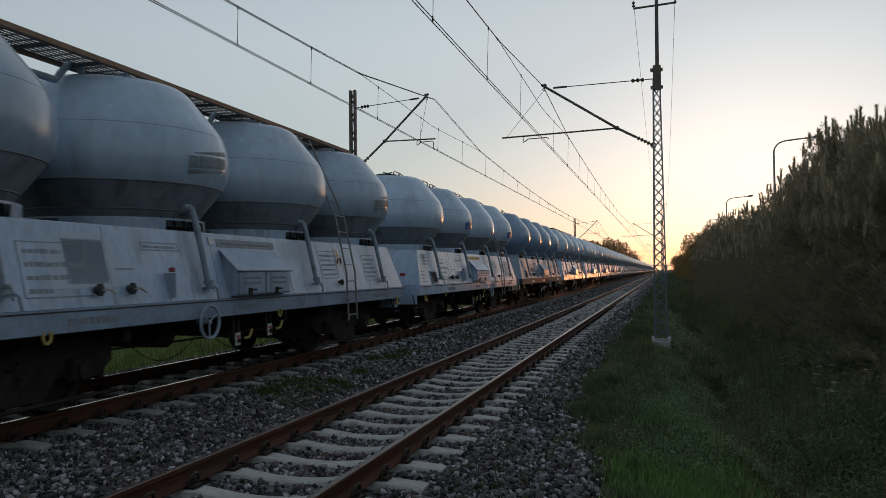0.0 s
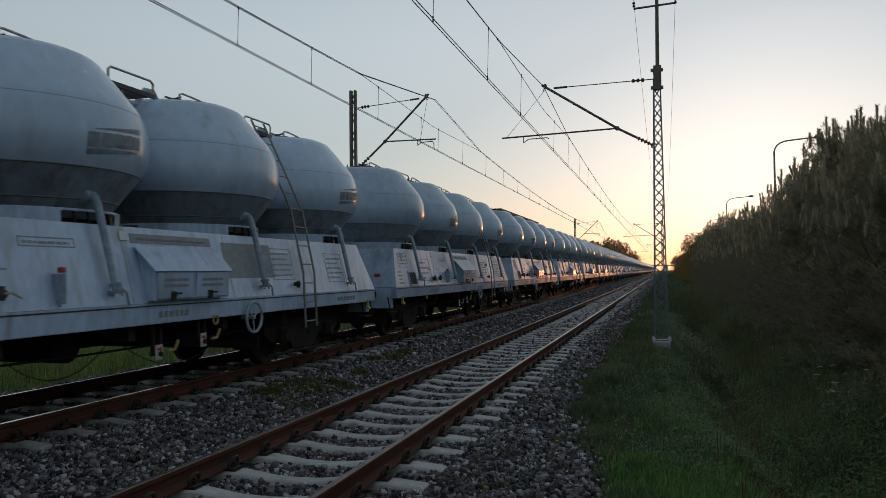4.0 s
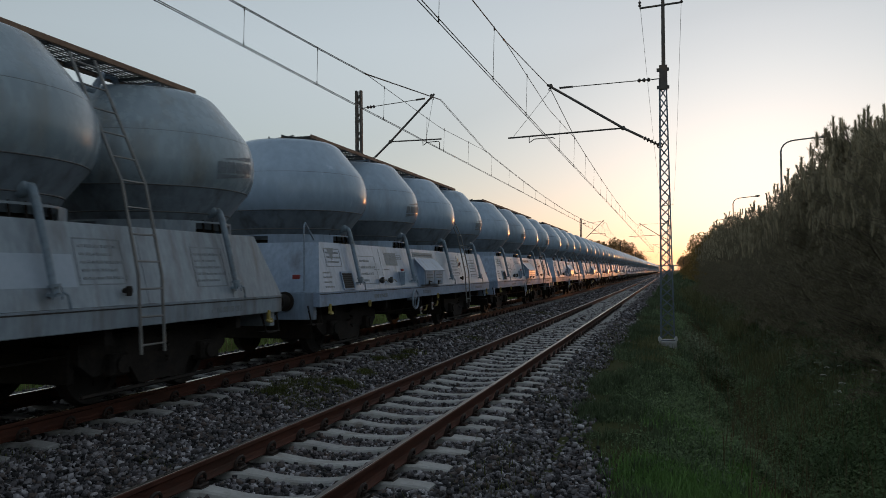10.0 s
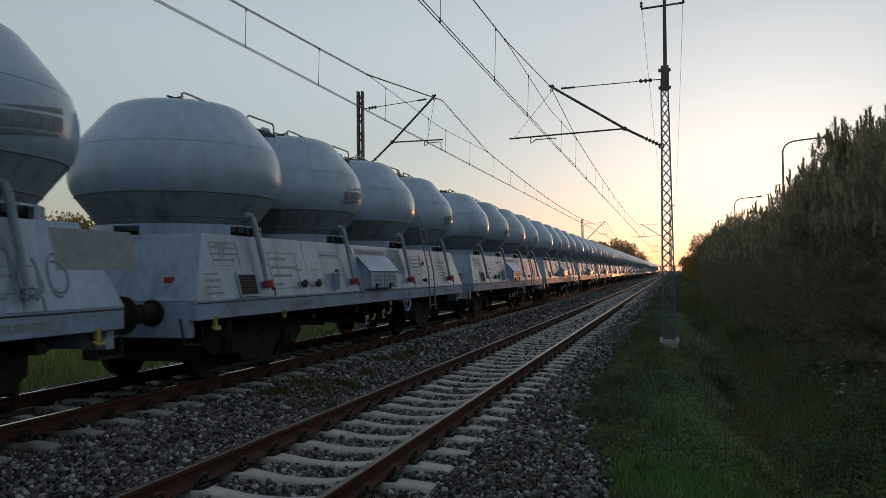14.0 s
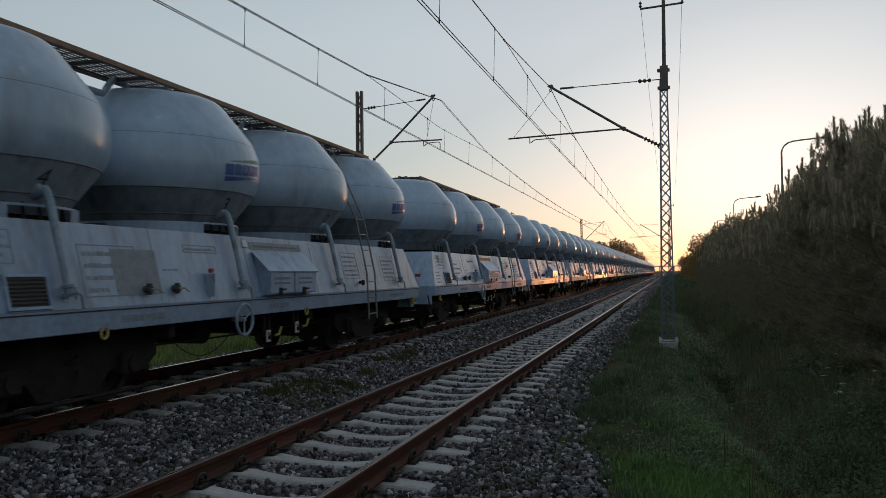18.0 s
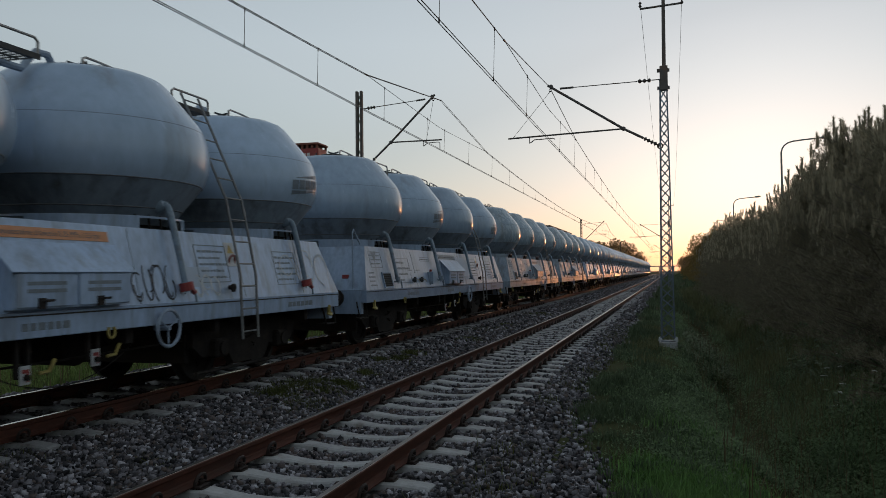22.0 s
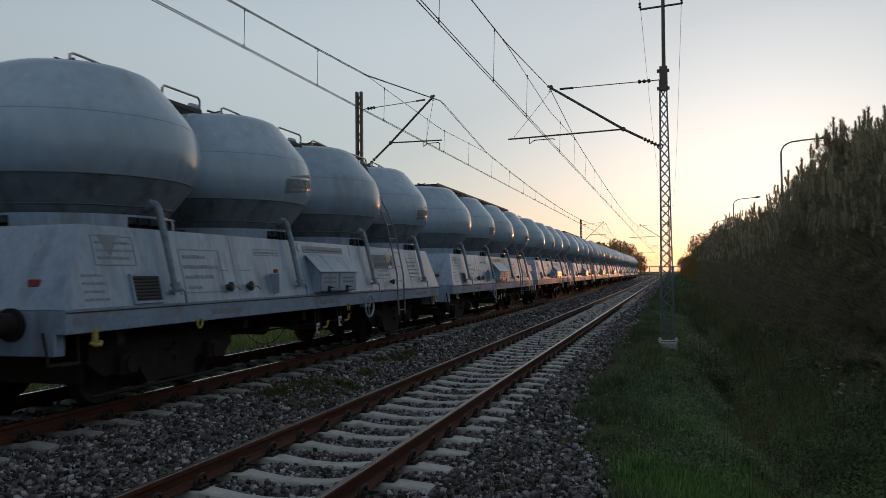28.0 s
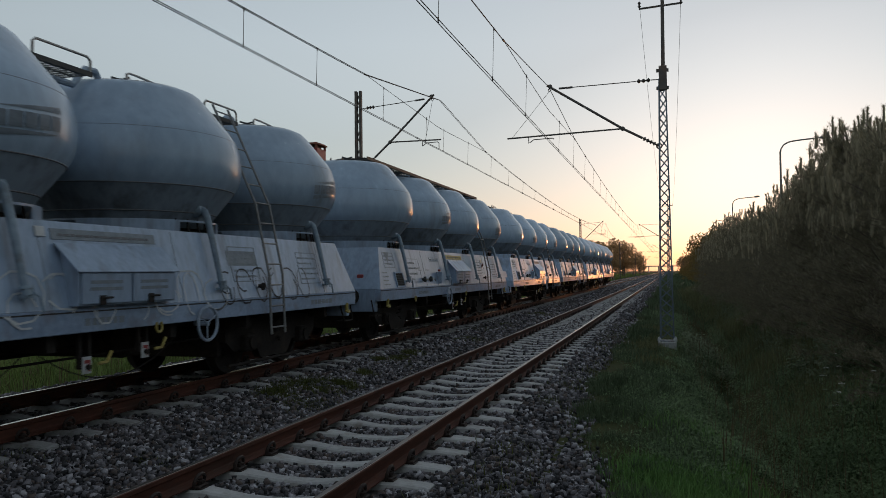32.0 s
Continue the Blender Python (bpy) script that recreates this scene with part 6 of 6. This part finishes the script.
bm = bmesh.new()
tube(bm, [(1.553, 0.08, 1.41), (1.572, 0.093, 1.31)], 0.086, 12)
tube(bm, [(1.58, 0.12, 1.34), (1.61, 0.19, 1.28)], 0.03, 6)
RED_CAP = mesh_of("pipe_cap_cover", bm, M_RED)
STICKERS = {1: ((10.45, 11.15, 1.56, 1.88), (11.85, 12.2, 1.25, 1.45)), 32: ((3.08, 3.40, 1.80, 1.96),), 25: ((3.1, 3.45, 1.82, 1.98),)}
REPAINTED, NO_SKIRT = {21}, {6, 9, 20, 21}
WALKWAY = {0, 3, 6, 9, 10, 11, 12, 13, 19, 20, 26, 31, 33, 35}
FRESH = {1, 3, 6, 19, 20, 21, 22, 33}
YELLOW = {1, 6, 18, 20, 23, 29, 31, 32, 35, 14, 37}
DIRTY = {10, 25, 26}
LIGHT = {1, 3, 4, 20, 21, 23, 29, 36, 38}
TEMPLATES = {}
wagons = {}
for n in range(0, 40):
    kind = ("plank" if n in WALKWAY else "hoops", "blue" if n == 2 else "light" if n in LIGHT else "dirty" if n in DIRTY else "grey")
    at = pose(TRACK_X, front_of(n, 0), TRACK_Z)
    if kind not in TEMPLATES:
        TEMPLATES[kind] = w = wagon_template(kind[0], {"blue": M_BLUE_BODY, "light": M_BODY_LIGHT, "dirty": M_BODY_DIRTY, "grey": M_BODY}[kind[1]], {"blue": M_BLUE, "light": M_TANK_LIGHT, "dirty": M_TANK_DIRTY, "grey": M_TANK}[kind[1]])
        w.matrix_world = at
        w["label"] = {"blue": "faded blue", "light": "pale grey", "dirty": "grimy grey", "grey": "weathered grey"}[kind[1]] + " cement wagon with four round tanks" + (" and long roof walkway" if kind[0] == "plank" else " and hooped handrails")
    else:
        w = copy_thing(TEMPLATES[kind], at)
    wagons[n] = w
for n, w in wagons.items():
    rnd = random.Random(n + 50)
    kids = [o for o in w.children if o.name.startswith("tank") and not o.name.startswith("tank_")]
    kids.sort(key=lambda o: o.location.y)
    for k in (1, 3) if n != 2 else (3,):
        part("logo", LOGO_FRESH if n in FRESH else LOGO_WORN, None, kids[k], "blue and green painted mark" if n in FRESH else "")
    if n != 2:
        b = part("board", BOARD["orange" if n in (18, 20, 23) else "yellow" if n in YELLOW else "grey"], None, w, "orange notice board" if n in (18, 20, 23) else "yellow notice board" if n in YELLOW else "")
        part("board_lettering", BOARD_TEXT if n in YELLOW else BOARD_BARS, None, b)["kind"] = "stuff"
    if n in FRESH:
        for k, tank in enumerate(kids):
            part("tank_number", FIGURES[str(4 - k if n in WALKWAY else k + 1)], None, tank, "black painted tank number")
    if n in (11, 24):
        bm = bmesh.new()
        tube(bm, [(1.22, 0.03, 1.16), (1.22, 0.03, 2.3), (1.22, 0.08, 2.38), (1.22, 0.42, 2.10)], 0.016, 6)
        part("grab_rail", bm, M_HOSE, w)
    if n in (6, 8, 15, 23, 33):
        for y in TANKS:
            part("pipe_cap_cover", RED_CAP, None, w, "red pipe cap").location = (0, y - 0.13, 0)
    if n % 3 != 1:
        b = part("warning_plate", PLATE, None, w, "white plate with red ring")
        part("warning_ring", PLATE_RING, None, b)
        part("warning_triangle", PLATE_MARK, None, b)
    for y0, y1, z0, z1 in STICKERS.get(n, ()):
        bm = bmesh.new()
        side_quad(bm, y0, y1, z0, z1, 0.006, 0.004)
        b = part("notice", bm, M_WHITE, w, "white notice plate")
        if y1 - y0 > 0.5:
            bm = bmesh.new()
            bars(bm, y0 + 0.08, z1 - 0.13, [0.45, 0.55, 0.5], n, off=0.0085)
            part("notice_lettering", bm, M_INK, b)
    if n in REPAINTED:
        for tank, left in zip(kids, (-27, -49, -37, -28)):
            part("repainted_field", tank_field(left, 42, 2.665, 3.315, M_FIELD_BLUE), None, tank, "blue-grey repainted field")
    if n in NO_SKIRT:
        for o in [c for c in w.children if c.name.startswith("tank_skirt")]:
            bpy.data.objects.remove(o)
    # repainted patches, white stickers
    for k in range(rnd.choice((1, 2, 2, 3))):
        y0, z0 = rnd.choice((2.4, 3.6, 7.5, 8.6, 10.7, 12.0)) + rnd.uniform(-0.3, 0.3), rnd.uniform(1.25, 1.75)
        bm = bmesh.new()
        side_quad(bm, y0, y0 + rnd.uniform(0.4, 1.5), z0, min(2.02, z0 + rnd.uniform(0.15, 0.55)), 0.0025, 0.002)
        part("paint_patch", bm, rnd.choice((M_PATCH, M_PATCH, M_GHOST)) if n != 2 else M_GHOST, w)
part("spray_paint", tank_spray(5, M_GRAFFITI_BLACK, -71, -57, 2.82, 3.04), None, sorted([o for o in wagons[23].children if o.name.startswith("tank") and not o.name.startswith("tank_")], key=lambda o: o.location.y)[0], "black spray scrawl")["kind"] = "stuff"
part("spray_paint", end_spray(0.1, 1.25, 1.60, 1.92, 1, M_GRAFFITI_BLACK, 6, 0.013), None, wagons[23], "black spray scrawl on the sloping end")["kind"] = "stuff"
for n, y0, y1, z0, z1, seed, mat, k in ((23, 11.0, 12.9, 1.3, 1.9, 2, M_GRAFFITI_PALE, 3), (23, 7.5, 8.3, 1.2, 1.62, 12, M_GRAFFITI_BLACK, 4), (23, 8.7, 9.3, 1.22, 1.5, 13, M_GRAFFITI_PALE, 3),
                                       (5, 11.4, 12.9, 1.25, 1.9, 3, M_GRAFFITI_BLUE, 3), (32, 0.6, 4.4, 0.95, 1.22, 4, M_GRAFFITI_BLACK, 13), (34, 4.8, 8.6, 1.0, 1.55, 5, M_GRAFFITI_PALE, 7),
                                       (34, 8.4, 11.2, 1.1, 1.6, 6, M_GRAFFITI_BLACK, 6), (24, 11.6, 12.8, 1.2, 1.6, 7, M_GRAFFITI_PALE, 3), (33, 8.0, 9.4, 1.25, 1.5, 8, M_GRAFFITI_BLACK, 3), (14, 11.3, 12.4, 1.3, 1.8, 9, M_GHOST, 3)):
    part("spray_paint", spray(y0, y1, z0, z1, seed, mat, k), None, wagons[n], "sprayed scrawl")["kind"] = "stuff"


# ---- movement ----
def motions():
    """All wagons run on together; the wheels roll with the way gone."""
    for n, w in wagons.items():
        walk(w, [(t, pose(TRACK_X, front_of(n, t), TRACK_Z)) for t in [0.5 * k for k in range(65)]])
    lead = [o for o in wagons[0].children_recursive if o.name.startswith("wheelset")]
    keyed = {}
    for o in lead:
        y = round(o.location.y, 2)
        if y not in keyed:
            walk(o, [(k / FPS, Matrix.Translation((0, y, 0.46)) @ Matrix.Rotation(travelled(k / FPS) / 0.46, 4, "X")) for k in range(32 * FPS + 1)])
            keyed[y] = o
    for w in wagons.values():
        for o in w.children_recursive:
            if o.name.startswith("wheelset") and o.animation_data is None:
                src = keyed[round(o.location.y, 2)]
                o.rotation_mode = "QUATERNION"
                o.animation_data_create()
                o.animation_data.action = src.animation_data.action
                o.animation_data.action_slot = src.animation_data.action_slot


motions()
